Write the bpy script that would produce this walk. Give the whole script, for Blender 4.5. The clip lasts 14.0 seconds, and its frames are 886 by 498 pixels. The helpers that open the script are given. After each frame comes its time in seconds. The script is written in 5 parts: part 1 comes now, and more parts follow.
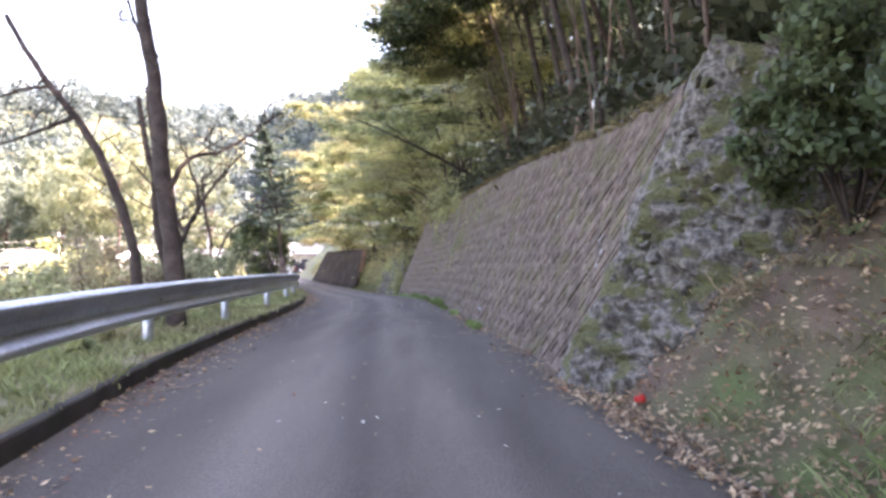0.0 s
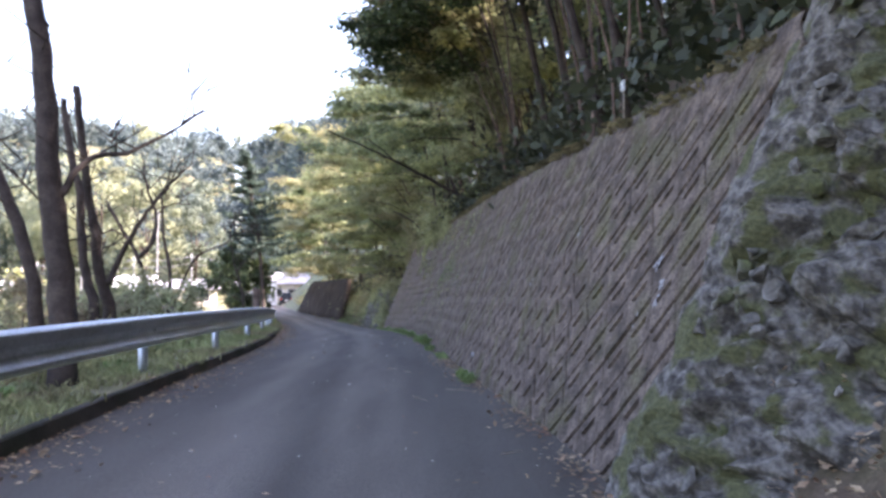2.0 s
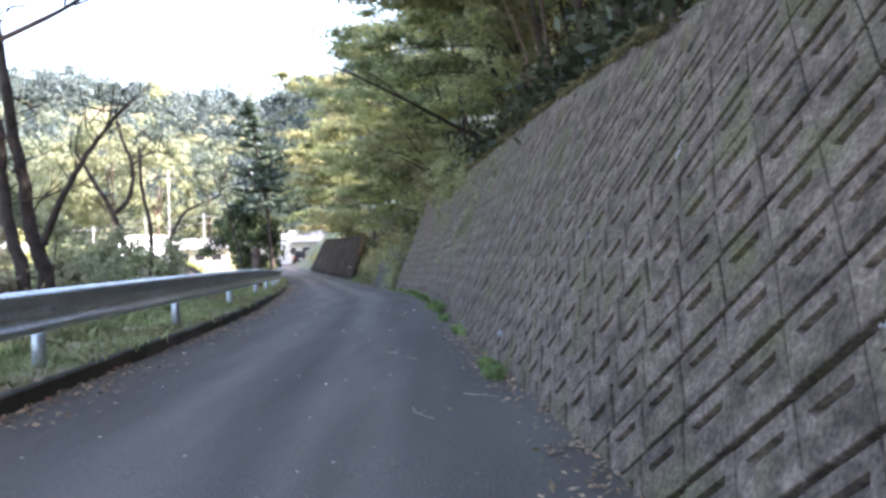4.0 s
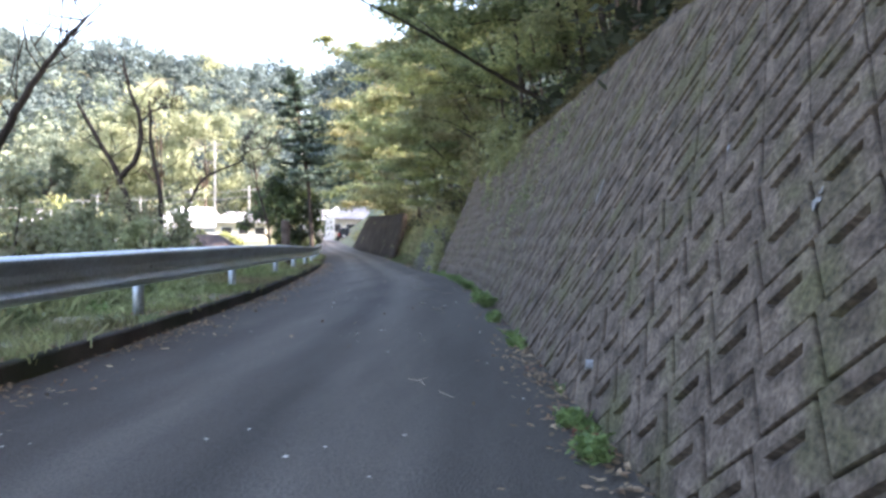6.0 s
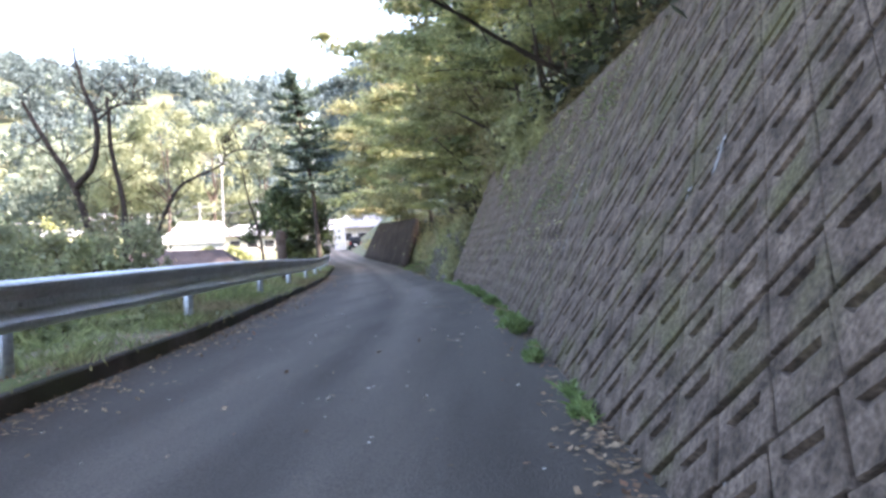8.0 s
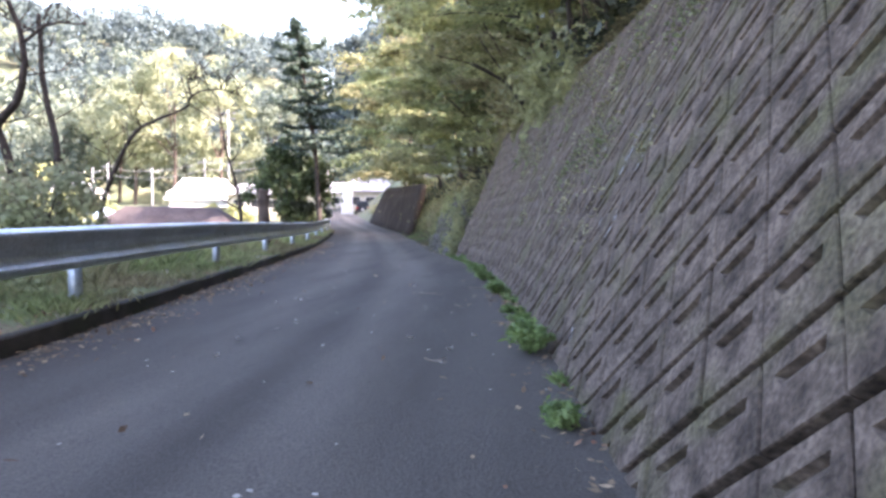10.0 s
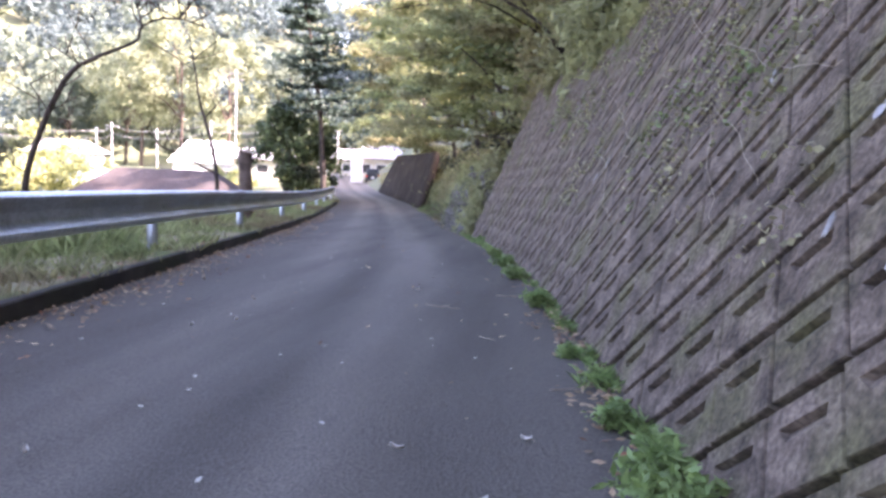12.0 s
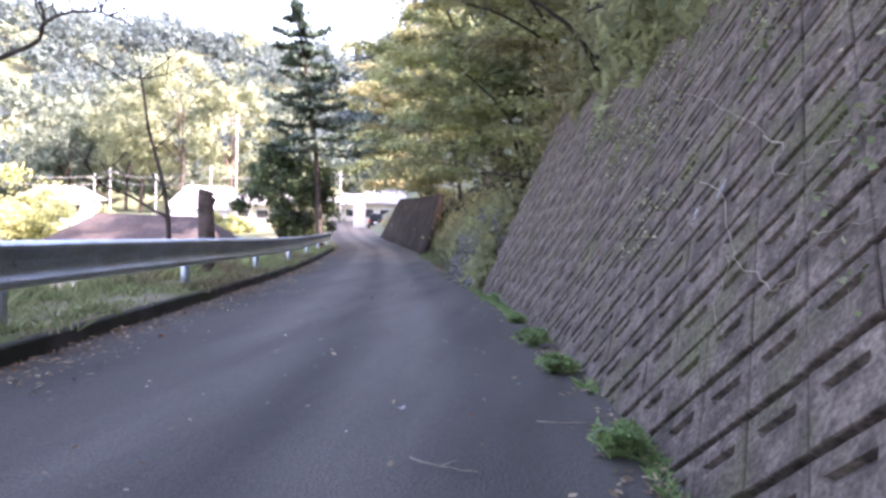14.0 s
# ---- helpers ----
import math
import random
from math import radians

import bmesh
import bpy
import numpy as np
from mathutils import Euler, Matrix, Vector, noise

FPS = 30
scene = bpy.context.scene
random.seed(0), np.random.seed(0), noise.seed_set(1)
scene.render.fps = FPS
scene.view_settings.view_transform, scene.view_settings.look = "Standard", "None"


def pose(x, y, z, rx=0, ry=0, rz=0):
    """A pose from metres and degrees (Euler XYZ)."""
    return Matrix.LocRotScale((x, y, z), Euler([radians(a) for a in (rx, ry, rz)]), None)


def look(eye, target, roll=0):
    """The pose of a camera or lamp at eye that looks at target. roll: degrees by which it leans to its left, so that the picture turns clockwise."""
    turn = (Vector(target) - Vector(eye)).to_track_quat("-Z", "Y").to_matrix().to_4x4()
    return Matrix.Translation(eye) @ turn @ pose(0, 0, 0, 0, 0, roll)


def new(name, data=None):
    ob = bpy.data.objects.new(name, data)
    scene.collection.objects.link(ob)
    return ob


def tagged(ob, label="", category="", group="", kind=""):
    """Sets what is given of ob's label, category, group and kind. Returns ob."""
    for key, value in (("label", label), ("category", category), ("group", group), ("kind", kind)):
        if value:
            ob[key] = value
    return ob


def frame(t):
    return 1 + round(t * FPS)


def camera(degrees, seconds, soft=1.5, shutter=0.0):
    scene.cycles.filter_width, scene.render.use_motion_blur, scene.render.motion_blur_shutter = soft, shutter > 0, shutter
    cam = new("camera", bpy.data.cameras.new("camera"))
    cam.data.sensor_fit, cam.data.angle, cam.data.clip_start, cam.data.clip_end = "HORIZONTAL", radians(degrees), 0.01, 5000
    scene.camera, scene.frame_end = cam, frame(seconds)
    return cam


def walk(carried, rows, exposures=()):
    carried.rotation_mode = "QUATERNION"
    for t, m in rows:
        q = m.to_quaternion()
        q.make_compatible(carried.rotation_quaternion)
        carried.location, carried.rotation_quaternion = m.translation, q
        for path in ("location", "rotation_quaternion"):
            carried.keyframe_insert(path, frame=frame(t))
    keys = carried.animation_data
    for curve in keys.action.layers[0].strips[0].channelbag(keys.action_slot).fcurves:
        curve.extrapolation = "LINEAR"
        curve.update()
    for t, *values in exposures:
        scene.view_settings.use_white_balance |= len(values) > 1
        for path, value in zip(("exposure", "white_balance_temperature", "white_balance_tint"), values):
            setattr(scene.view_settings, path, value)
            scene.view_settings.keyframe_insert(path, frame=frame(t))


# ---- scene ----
cam = camera(63.5, 14.0, soft=3.0)
METRES, EYE, TILT, LEAN, TURN = 18.5, 1.04, 0.0, 0.0, 0.0
ROWS = [
    (0.0, 0.0, 0.0, 0.0, 0.0, 0.0, -0.0),
    (0.5, 0.0, 0.0329, 0.0005, -3.34, 1.66, 1.41),
    (1.0, -0.0004, 0.0649, 0.0001, 1.18, 2.36, 0.32),
    (1.5, 0.0021, 0.0989, 0.0008, 1.08, 0.02, 1.36),
    (2.0, 0.0059, 0.1325, 0.0004, -0.68, 2.34, 0.14),
    (2.5, 0.0077, 0.1645, 0.0014, 0.98, 2.12, 1.79),
    (5.0, 0.0089, 0.3466, -0.0043, 1.66, -2.55, -0.54),
    (5.5, 0.0057, 0.3814, -0.0056, 8.35, -2.24, -4.35),
    (6.0, 0.0031, 0.4165, -0.007, 4.49, -2.65, -0.89),
    (6.5, -0.0007, 0.4513, -0.0083, 8.88, -1.9, -3.27),
    (7.0, -0.0046, 0.4833, -0.0093, 5.73, -3.66, 0.95),
    (7.5, -0.0055, 0.5191, -0.0108, 6.92, -3.18, -1.22),
    (8.0, -0.0068, 0.5517, -0.0106, 5.58, -2.24, 1.53),
    (8.5, -0.0076, 0.5834, -0.0126, 6.83, -1.13, -1.73),
    (9.0, -0.0072, 0.6165, -0.0138, 6.59, -3.72, -1.99),
    (11.5, -0.0243, 0.8027, -0.0157, 6.5, -5.79, 0.63),
    (12.0, -0.0311, 0.8428, -0.0181, 7.63, -7.17, -2.63),
    (12.5, -0.0353, 0.8809, -0.0197, 5.93, -6.07, -0.87),
    (13.0, -0.0389, 0.9204, -0.0208, 8.2, -4.62, -3.69),
    (13.5, -0.0432, 0.9587, -0.0223, 6.01, -4.01, -0.22),
    (14.0, -0.0495, 0.9947, -0.0236, 8.08, -3.63, -2.21),
]
walk(cam, [(t, pose(0, 0, EYE, TILT, LEAN, TURN) @ pose(METRES * x, METRES * y, METRES * z, 90 + pitch, roll, yaw)) for t, x, y, z, yaw, pitch, roll in ROWS],
     exposures=[(0.0, 3.55, 7100, 36), (1.0, 3.17, 6850, 34), (2.0, 2.93, 6400, 32), (5.0, 3.12, 6450, 21), (6.5, 2.85, 6450, 21), (7.0, 2.9, 6450, 22), (8.0, 3.12, 6400, 25), (8.6, 3.02, 6400, 26), (9.0, 3.05, 6400, 26), (11.5, 3.4, 6500, 38), (14.0, 3.25, 6450, 38)])


# ---- world, sun ----
SUN_ELEV, SUN_AZ = 34.5, 96.0   # azimuth clockwise from +y
world = bpy.data.worlds.new("sky")
scene.world = world
world.use_nodes = True
wn = world.node_tree
sky = wn.nodes.new("ShaderNodeTexSky")
sky.sky_type = "NISHITA"
sky.sun_disc = False
sky.sun_elevation = radians(SUN_ELEV)
sky.sun_rotation = radians(SUN_AZ)
sky.air_density, sky.dust_density, sky.ozone_density = 1.2, 4.0, 1.0
wn.links.new(sky.outputs[0], wn.nodes["Background"].inputs[0])
wn.nodes["Background"].inputs[1].default_value = 0.15
sun_data = bpy.data.lights.new("sun", "SUN")
sun_data.energy, sun_data.angle, sun_data.color = 3.6, radians(0.6), (1.0, 0.95, 0.86)
sun = new("sun", sun_data)
_a, _e = radians(SUN_AZ), radians(SUN_ELEV)
sun.matrix_world = look((0, 0, 60), (-math.sin(_a) * math.cos(_e), -math.cos(_a) * math.cos(_e), 60 - math.sin(_e)))


# ---- materials ----
def material(name, c1, c2, scale=4.0, rough=0.8, bump=0.3, metal=0.0, c3=None, fine=60.0, spread=0.0, see=0.0, island=0.0, spec=0.3, patch=(0.45, 0.65), streak=0.0, grain=0.28, stretch=None):
    """Two colours mixed by coarse noise, a third in patches, fine grain as bump and value; spread: value change per object; island: per leaf."""
    m = bpy.data.materials.new(name)
    m.use_nodes = True
    n, l = m.node_tree.nodes, m.node_tree.links
    b = n["Principled BSDF"]
    co = n.new("ShaderNodeNewGeometry")
    t1 = n.new("ShaderNodeTexNoise")
    t1.inputs["Scale"].default_value, t1.inputs["Detail"].default_value = scale, 6
    t2 = n.new("ShaderNodeTexNoise")
    t2.inputs["Scale"].default_value, t2.inputs["Detail"].default_value = fine, 5
    where = co.outputs["Position"]
    if stretch:
        along = n.new("ShaderNodeVectorMath")
        along.operation = "MULTIPLY"
        along.inputs[1].default_value = stretch
        l.new(where, along.inputs[0])
        where = along.outputs[0]
    l.new(where, t1.inputs["Vector"])
    l.new(co.outputs["Position"], t2.inputs["Vector"])
    r = n.new("ShaderNodeValToRGB")
    r.color_ramp.elements[0].position, r.color_ramp.elements[1].position = 0.35, 0.65
    r.color_ramp.elements[0].color, r.color_ramp.elements[1].color = (*c1, 1), (*c2, 1)
    l.new(t1.outputs[0], r.inputs[0])
    out = r.outputs[0]
    if c3:
        t3 = n.new("ShaderNodeTexNoise")
        t3.inputs["Scale"].default_value, t3.inputs["Detail"].default_value = scale * 0.31, 8
        l.new(where, t3.inputs["Vector"])
        mr = n.new("ShaderNodeMapRange")
        mr.inputs[1].default_value, mr.inputs[2].default_value = patch
        l.new(t3.outputs[0], mr.inputs[0])
        mx = n.new("ShaderNodeMix")
        mx.data_type = "RGBA"
        l.new(mr.outputs[0], mx.inputs[0])
        l.new(out, mx.inputs[6])
        mx.inputs[7].default_value = (*c3, 1)
        out = mx.outputs[2]
    hsv = n.new("ShaderNodeHueSaturation")
    g = n.new("ShaderNodeMapRange")
    g.inputs[1].default_value, g.inputs[2].default_value = 0.25, 0.75
    g.inputs[3].default_value, g.inputs[4].default_value = 1 - grain, 1 + grain
    l.new(t2.outputs[0], g.inputs[0])
    val = g.outputs[0]
    for amount, source in ((spread, "object"), (island, "island")):
        if amount:
            src = n.new("ShaderNodeObjectInfo").outputs["Random"] if source == "object" else co.outputs["Random Per Island"]
            q = n.new("ShaderNodeMapRange")
            q.inputs[3].default_value, q.inputs[4].default_value = 1 - amount, 1 + amount
            l.new(src, q.inputs[0])
            mu = n.new("ShaderNodeMath")
            mu.operation = "MULTIPLY"
            l.new(val, mu.inputs[0])
            l.new(q.outputs[0], mu.inputs[1])
            val = mu.outputs[0]
    if streak:
        sc = n.new("ShaderNodeVectorMath")
        sc.operation = "MULTIPLY"
        sc.inputs[1].default_value = (9.0, 9.0, 0.8)
        l.new(co.outputs["Position"], sc.inputs[0])
        t4 = n.new("ShaderNodeTexNoise")
        t4.inputs["Scale"].default_value, t4.inputs["Detail"].default_value = 1.0, 5
        l.new(sc.outputs[0], t4.inputs["Vector"])
        q = n.new("ShaderNodeMapRange")
        q.inputs[1].default_value, q.inputs[2].default_value = 0.3, 0.7
        q.inputs[3].default_value, q.inputs[4].default_value = 1 - streak, 1 + streak
        l.new(t4.outputs[0], q.inputs[0])
        mu = n.new("ShaderNodeMath")
        mu.operation = "MULTIPLY"
        l.new(val, mu.inputs[0])
        l.new(q.outputs[0], mu.inputs[1])
        val = mu.outputs[0]
    l.new(val, hsv.inputs["Value"])
    l.new(out, hsv.inputs["Color"])
    l.new(hsv.outputs[0], b.inputs["Base Color"])
    b.inputs["Roughness"].default_value = rough
    b.inputs["Metallic"].default_value = metal
    b.inputs["Specular IOR Level"].default_value = spec
    if bump:
        bp = n.new("ShaderNodeBump")
        bp.inputs["Strength"].default_value, bp.inputs["Distance"].default_value = bump, 0.01
        l.new(t2.outputs[0], bp.inputs["Height"])
        l.new(bp.outputs[0], b.inputs["Normal"])
    if see:
        tr = n.new("ShaderNodeBsdfTranslucent")
        l.new(hsv.outputs[0], tr.inputs[0])
        ms = n.new("ShaderNodeMixShader")
        ms.inputs[0].default_value = see
        l.new(b.outputs[0], ms.inputs[1])
        l.new(tr.outputs[0], ms.inputs[2])
        l.new(ms.outputs[0], n["Material Output"].inputs[0])
    return m


ASPHALT = material("asphalt", (0.083, 0.073, 0.058), (0.118, 0.105, 0.085), 2.4, 0.85, 0.9, c3=(0.138, 0.124, 0.102), fine=75, patch=(0.45, 0.7), grain=0.4, stretch=(1.0, 0.14, 1.0))


def wear_tracks(m):
    """Paler worn wheel tracks along the lane, broken up by noise; left strip set darker."""
    n, l = m.node_tree.nodes, m.node_tree.links
    at = n.new("ShaderNodeAttribute")
    at.attribute_name = "across"
    r = n.new("ShaderNodeValToRGB")
    cr = r.color_ramp
    cr.interpolation = "EASE"
    cr.elements[0].position, cr.elements[1].position = 0.0, 1.0
    cr.elements[0].color, cr.elements[1].color = (0.95, 0.95, 0.95, 1), (0.88, 0.88, 0.88, 1)
    for p, v in ((0.12, 0.72), (0.22, 0.8), (0.33, 1.2), (0.40, 1.1), (0.5, 0.8), (0.6, 1.22), (0.67, 1.25), (0.78, 0.82), (0.9, 0.86)):
        e = cr.elements.new(p)
        e.color = (v / 1.4, v / 1.4, v / 1.4, 1)
    for e in (cr.elements[0], cr.elements[-1]):
        e.color = (0.64, 0.64, 0.64, 1)
    l.new(at.outputs["Fac"], r.inputs[0])
    b = n["Principled BSDF"]
    old = b.inputs["Base Color"].links[0].from_socket
    mx = n.new("ShaderNodeMix")
    mx.data_type, mx.blend_type = "RGBA", "MULTIPLY"
    mx.inputs[0].default_value = 1.0
    l.new(old, mx.inputs[6])
    l.new(r.outputs[0], mx.inputs[7])
    hs = n.new("ShaderNodeHueSaturation")
    hs.inputs["Value"].default_value = 1.4
    l.new(mx.outputs[2], hs.inputs["Color"])
    l.new(hs.outputs[0], b.inputs["Base Color"])


wear_tracks(ASPHALT)
EARTH = material("earth", (0.066, 0.046, 0.031), (0.116, 0.084, 0.056), 3, 0.95, 0.8, c3=(0.07, 0.09, 0.03), fine=40)
VERGE = material("verge_soil", (0.16, 0.15, 0.075), (0.26, 0.22, 0.13), 2.5, 0.95, 0.9, c3=(0.12, 0.15, 0.05), fine=30, grain=0.4)
MEADOW = material("meadow", (0.10, 0.125, 0.07), (0.16, 0.175, 0.095), 0.4, 0.95, 0.5, c3=(0.14, 0.13, 0.085), fine=12)
CONCRETE = material("block_concrete", (0.062, 0.047, 0.034), (0.163, 0.125, 0.094), 8.0, 0.92, 1.0, c3=(0.1, 0.09, 0.046), fine=42, patch=(0.5, 0.68), streak=0.14, grain=0.58, spread=0.1)
MORTAR = material("mortar", (0.035, 0.032, 0.028), (0.06, 0.055, 0.048), 3, 0.95, 0.6, c3=(0.10, 0.11, 0.06), fine=50)
KERB = material("kerb_concrete", (0.034, 0.032, 0.027), (0.07, 0.066, 0.056), 3, 0.9, 0.6, c3=(0.03, 0.036, 0.02), fine=60)
ROCK = material("rock", (0.052, 0.046, 0.036), (0.165, 0.152, 0.128), 15.0, 0.95, 1.0, c3=(0.08, 0.082, 0.036), fine=44, patch=(0.5, 0.58), grain=0.5)
for e, at in zip(ROCK.node_tree.nodes["Color Ramp"].color_ramp.elements, (0.4, 0.62)):
    e.position = at
STEEL = material("galvanised_steel", (0.38, 0.43, 0.46), (0.5, 0.55, 0.58), 2.5, 0.36, 0.1, 0.6, c3=(0.34, 0.36, 0.37), fine=30, spec=0.5)
BARK = material("bark", (0.07, 0.05, 0.04), (0.14, 0.105, 0.085), 6, 0.95, 0.9, fine=40)
SAPLING = material("brown_sapling_bark", (0.075, 0.052, 0.04), (0.15, 0.105, 0.08), 5, 0.95, 0.7, fine=40, spread=0.4)
BARK_DARK = material("dark_bark", (0.035, 0.027, 0.022), (0.07, 0.055, 0.045), 6, 0.95, 0.9, fine=40)
LEAF_YELLOW = material("yellow_green_leaf", (0.34, 0.36, 0.16), (0.48, 0.47, 0.21), 0.5, 0.6, 0, see=0.55, island=0.28, fine=2)
LEAF_OLIVE = material("olive_leaf", (0.24, 0.255, 0.125), (0.37, 0.365, 0.18), 0.5, 0.6, 0, see=0.55, island=0.3, fine=2, c3=(0.28, 0.25, 0.13))
LEAF_GREEN = material("green_leaf", (0.17, 0.21, 0.1), (0.27, 0.3, 0.14), 0.7, 0.55, 0, see=0.5, island=0.35, fine=2)
LEAF_BUSH = material("deep_green_leaf", (0.055, 0.08, 0.034), (0.105, 0.135, 0.057), 0.7, 0.5, 0, see=0.4, island=0.4, fine=2)
# Lifted leaf tone stands in for sunlight on the valley shrubs
LEAF_FEATHER = material("feathery_leaf", (0.25, 0.265, 0.15), (0.36, 0.365, 0.2), 0.8, 0.7, 0, see=0.5, island=0.35, fine=3, c3=(0.24, 0.19, 0.12))
LEAF_PALE = material("pale_green_leaf", (0.26, 0.29, 0.145), (0.37, 0.385, 0.2), 0.5, 0.6, 0, see=0.45, island=0.4, fine=2)
# Dark leaf tone that holds the wood's inner shade
LEAF_DARK_SHADE = material("shaded_dark_leaf", (0.04, 0.048, 0.026), (0.074, 0.084, 0.046), 0.7, 0.55, 0, see=0.25, island=0.4, fine=2)
NEEDLE = material("pine_needle", (0.055, 0.085, 0.062), (0.095, 0.13, 0.09), 1, 0.7, 0, see=0.15, island=0.4, fine=2)
DRY = material("dry_leaf", (0.20, 0.13, 0.08), (0.42, 0.32, 0.2), 8, 0.9, 0, see=0.2, island=0.5, fine=9, c3=(0.24, 0.09, 0.05), patch=(0.55, 0.7))
GRASS = material("grass", (0.21, 0.26, 0.10), (0.34, 0.36, 0.17), 0.9, 0.7, 0, see=0.35, island=0.4, fine=3, c3=(0.26, 0.21, 0.12))
BANK_GRASS = material("bank_grass", (0.12, 0.17, 0.06), (0.2, 0.25, 0.1), 2.0, 0.7, 0, see=0.35, island=0.4, fine=3, c3=(0.2, 0.15, 0.09))
WEED = material("weed_leaf", (0.15, 0.235, 0.075), (0.26, 0.35, 0.13), 5, 0.55, 0, see=0.3, island=0.35, fine=8)
# Lifted green base that also takes in the distance haze
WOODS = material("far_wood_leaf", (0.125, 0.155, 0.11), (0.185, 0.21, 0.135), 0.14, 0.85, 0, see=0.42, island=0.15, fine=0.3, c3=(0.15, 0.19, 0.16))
ROOF = material("roof_tile", (0.22, 0.22, 0.23), (0.32, 0.31, 0.31), 1, 0.6, 0.2, fine=8)
ROOF_WHITE = material("pale_roof", (0.42, 0.42, 0.43), (0.55, 0.55, 0.56), 1, 0.5, 0.1, fine=8)
ROOF_BLUE = material("pale_blue_roof", (0.3, 0.4, 0.46), (0.42, 0.5, 0.55), 1, 0.5, 0.1, fine=8)
ROOF_BROWN = material("brown_roof", (0.05, 0.036, 0.032), (0.08, 0.062, 0.056), 1, 0.8, 0.2, fine=8)
PLASTER = material("plaster", (0.40, 0.37, 0.29), (0.50, 0.46, 0.37), 1, 0.9, 0.1, fine=20)
WHITE = material("white_paint", (0.52, 0.52, 0.50), (0.62, 0.62, 0.6), 2, 0.6, 0.05, fine=20)
DARK = material("dark_interior", (0.02, 0.02, 0.022), (0.04, 0.04, 0.04), 2, 0.9, 0.0, fine=20)


# ---- plan ----
def smooth(table):
    """A smooth curve through (y, value) pairs, straight beyond its ends."""
    ys, vs = np.array([p[0] for p in table], float), np.array([p[1] for p in table], float)
    d = np.gradient(vs, ys)

    def at(y):
        y = np.asarray(y, float)
        k = np.clip(np.searchsorted(ys, y) - 1, 0, len(ys) - 2)
        h = ys[k + 1] - ys[k]
        t = (y - ys[k]) / h
        tc = np.clip(t, 0, 1)
        v = ((1 + 2 * tc) * (1 - tc) ** 2 * vs[k] + tc * (1 - tc) ** 2 * h * d[k]
             + tc ** 2 * (3 - 2 * tc) * vs[k + 1] + tc ** 2 * (tc - 1) * h * d[k + 1])
        return v + np.where(t < 0, t * h * d[0], 0) + np.where(t > 1, (t - 1) * h * d[-1], 0)
    return at


road_z = smooth([(-40, 0.1), (-12, 0.02), (0, -0.05), (6, -0.10), (11, -0.19), (17.3, -0.36), (22, -0.54), (27.6, -0.81), (32, -1.03), (40, -1.38), (50, -1.72), (60, -1.95), (80, -2.1), (130, -2.3), (400, -3)])
kerb_x = smooth([(-40, 2.5), (-12, -0.3), (0, -1.83), (3.7, -2.28), (6.6, -2.64), (10.7, -2.955), (14.4, -3.21), (17, -3.46), (19.1, -3.75), (22.2, -4.27), (26, -5.02), (31.1, -6.05), (36, -7.1), (42, -8.5), (48, -9.9), (52, -10.8), (70, -17), (90, -23), (130, -35), (400, -110)])
wall_x = smooth([(-40, 6), (-12, 3.1), (0, 1.85), (4, 1.36), (6, 1.13), (7.1, 1.10), (9.4, 0.87), (11.5, 0.665), (14.1, 0.44), (17.4, 0.19), (19.16, 0.075), (21.3, -0.1), (22.7, -0.23), (25.95, -0.60), (28.5, -1.04), (31.3, -1.6), (36, -2.6), (42, -3.9), (53, -6.5), (70, -12.0), (90, -18), (130, -30), (400, -105)])
BATTER = 0.4
crest_z = smooth([(-40, 2.4), (6, 2.42), (8.5, 2.44), (12, 2.6), (15, 2.7), (19, 2.8), (24, 2.8), (28, 2.68), (32, 2.6), (60, 2.4), (400, 2.4)])
WALL_Y0, WALL_Y1 = 6.2, 31.6


# ---- mesh tools ----
def mesh_object(name, verts, faces, mat, parent=None, label="", flat=False):
    me = bpy.data.meshes.new(name)
    me.from_pydata([tuple(map(float, v)) for v in verts], [], [tuple(map(int, f)) for f in faces])
    me.materials.append(mat)
    if not flat:
        me.shade_smooth()
    ob = new(name, me)
    if parent:
        ob.parent = parent
    if label:
        ob["label"] = label
    return ob


def quads_object(name, corners, mat, parent=None, label=""):
    """corners: (n, 4, 3) array; one mesh of loose quads."""
    n = len(corners)
    me = bpy.data.meshes.new(name)
    me.vertices.add(n * 4)
    me.vertices.foreach_set("co", np.asarray(corners, np.float32).ravel())
    me.loops.add(n * 4)
    me.loops.foreach_set("vertex_index", np.arange(n * 4, dtype=np.int32))
    me.polygons.add(n)
    me.polygons.foreach_set("loop_start", np.arange(0, n * 4, 4, dtype=np.int32))
    me.update(calc_edges=True)
    me.materials.append(mat)
    ob = new(name, me)
    if parent:
        ob.parent = parent
    if label:
        ob["label"] = label
    return ob


def part(name, bm, mat, parent, label=""):
    me = bpy.data.meshes.new(name)
    bm.to_mesh(me)
    bm.free()
    me.materials.append(mat)
    ob = new(name, me)
    if parent:
        ob.parent = parent
    if label:
        ob["label"] = label
    return ob


def thing(name, place, label, category, group="", kind=""):
    e = new(name)
    e.location = place
    e.empty_display_size = 0.1
    return tagged(e, label, category, group, kind)


def box_bm(bm, x0, y0, z0, x1, y1, z1, bevel=0.0):
    r = bmesh.ops.create_cube(bm, size=1)
    for v in r["verts"]:
        v.co = Vector(((x0 + x1) / 2 + v.co.x * (x1 - x0), (y0 + y1) / 2 + v.co.y * (y1 - y0), (z0 + z1) / 2 + v.co.z * (z1 - z0)))
    if bevel:
        es = {e for v in r["verts"] for e in v.link_edges}
        bmesh.ops.bevel(bm, geom=list(es), offset=bevel, segments=2, affect="EDGES")
    return bm


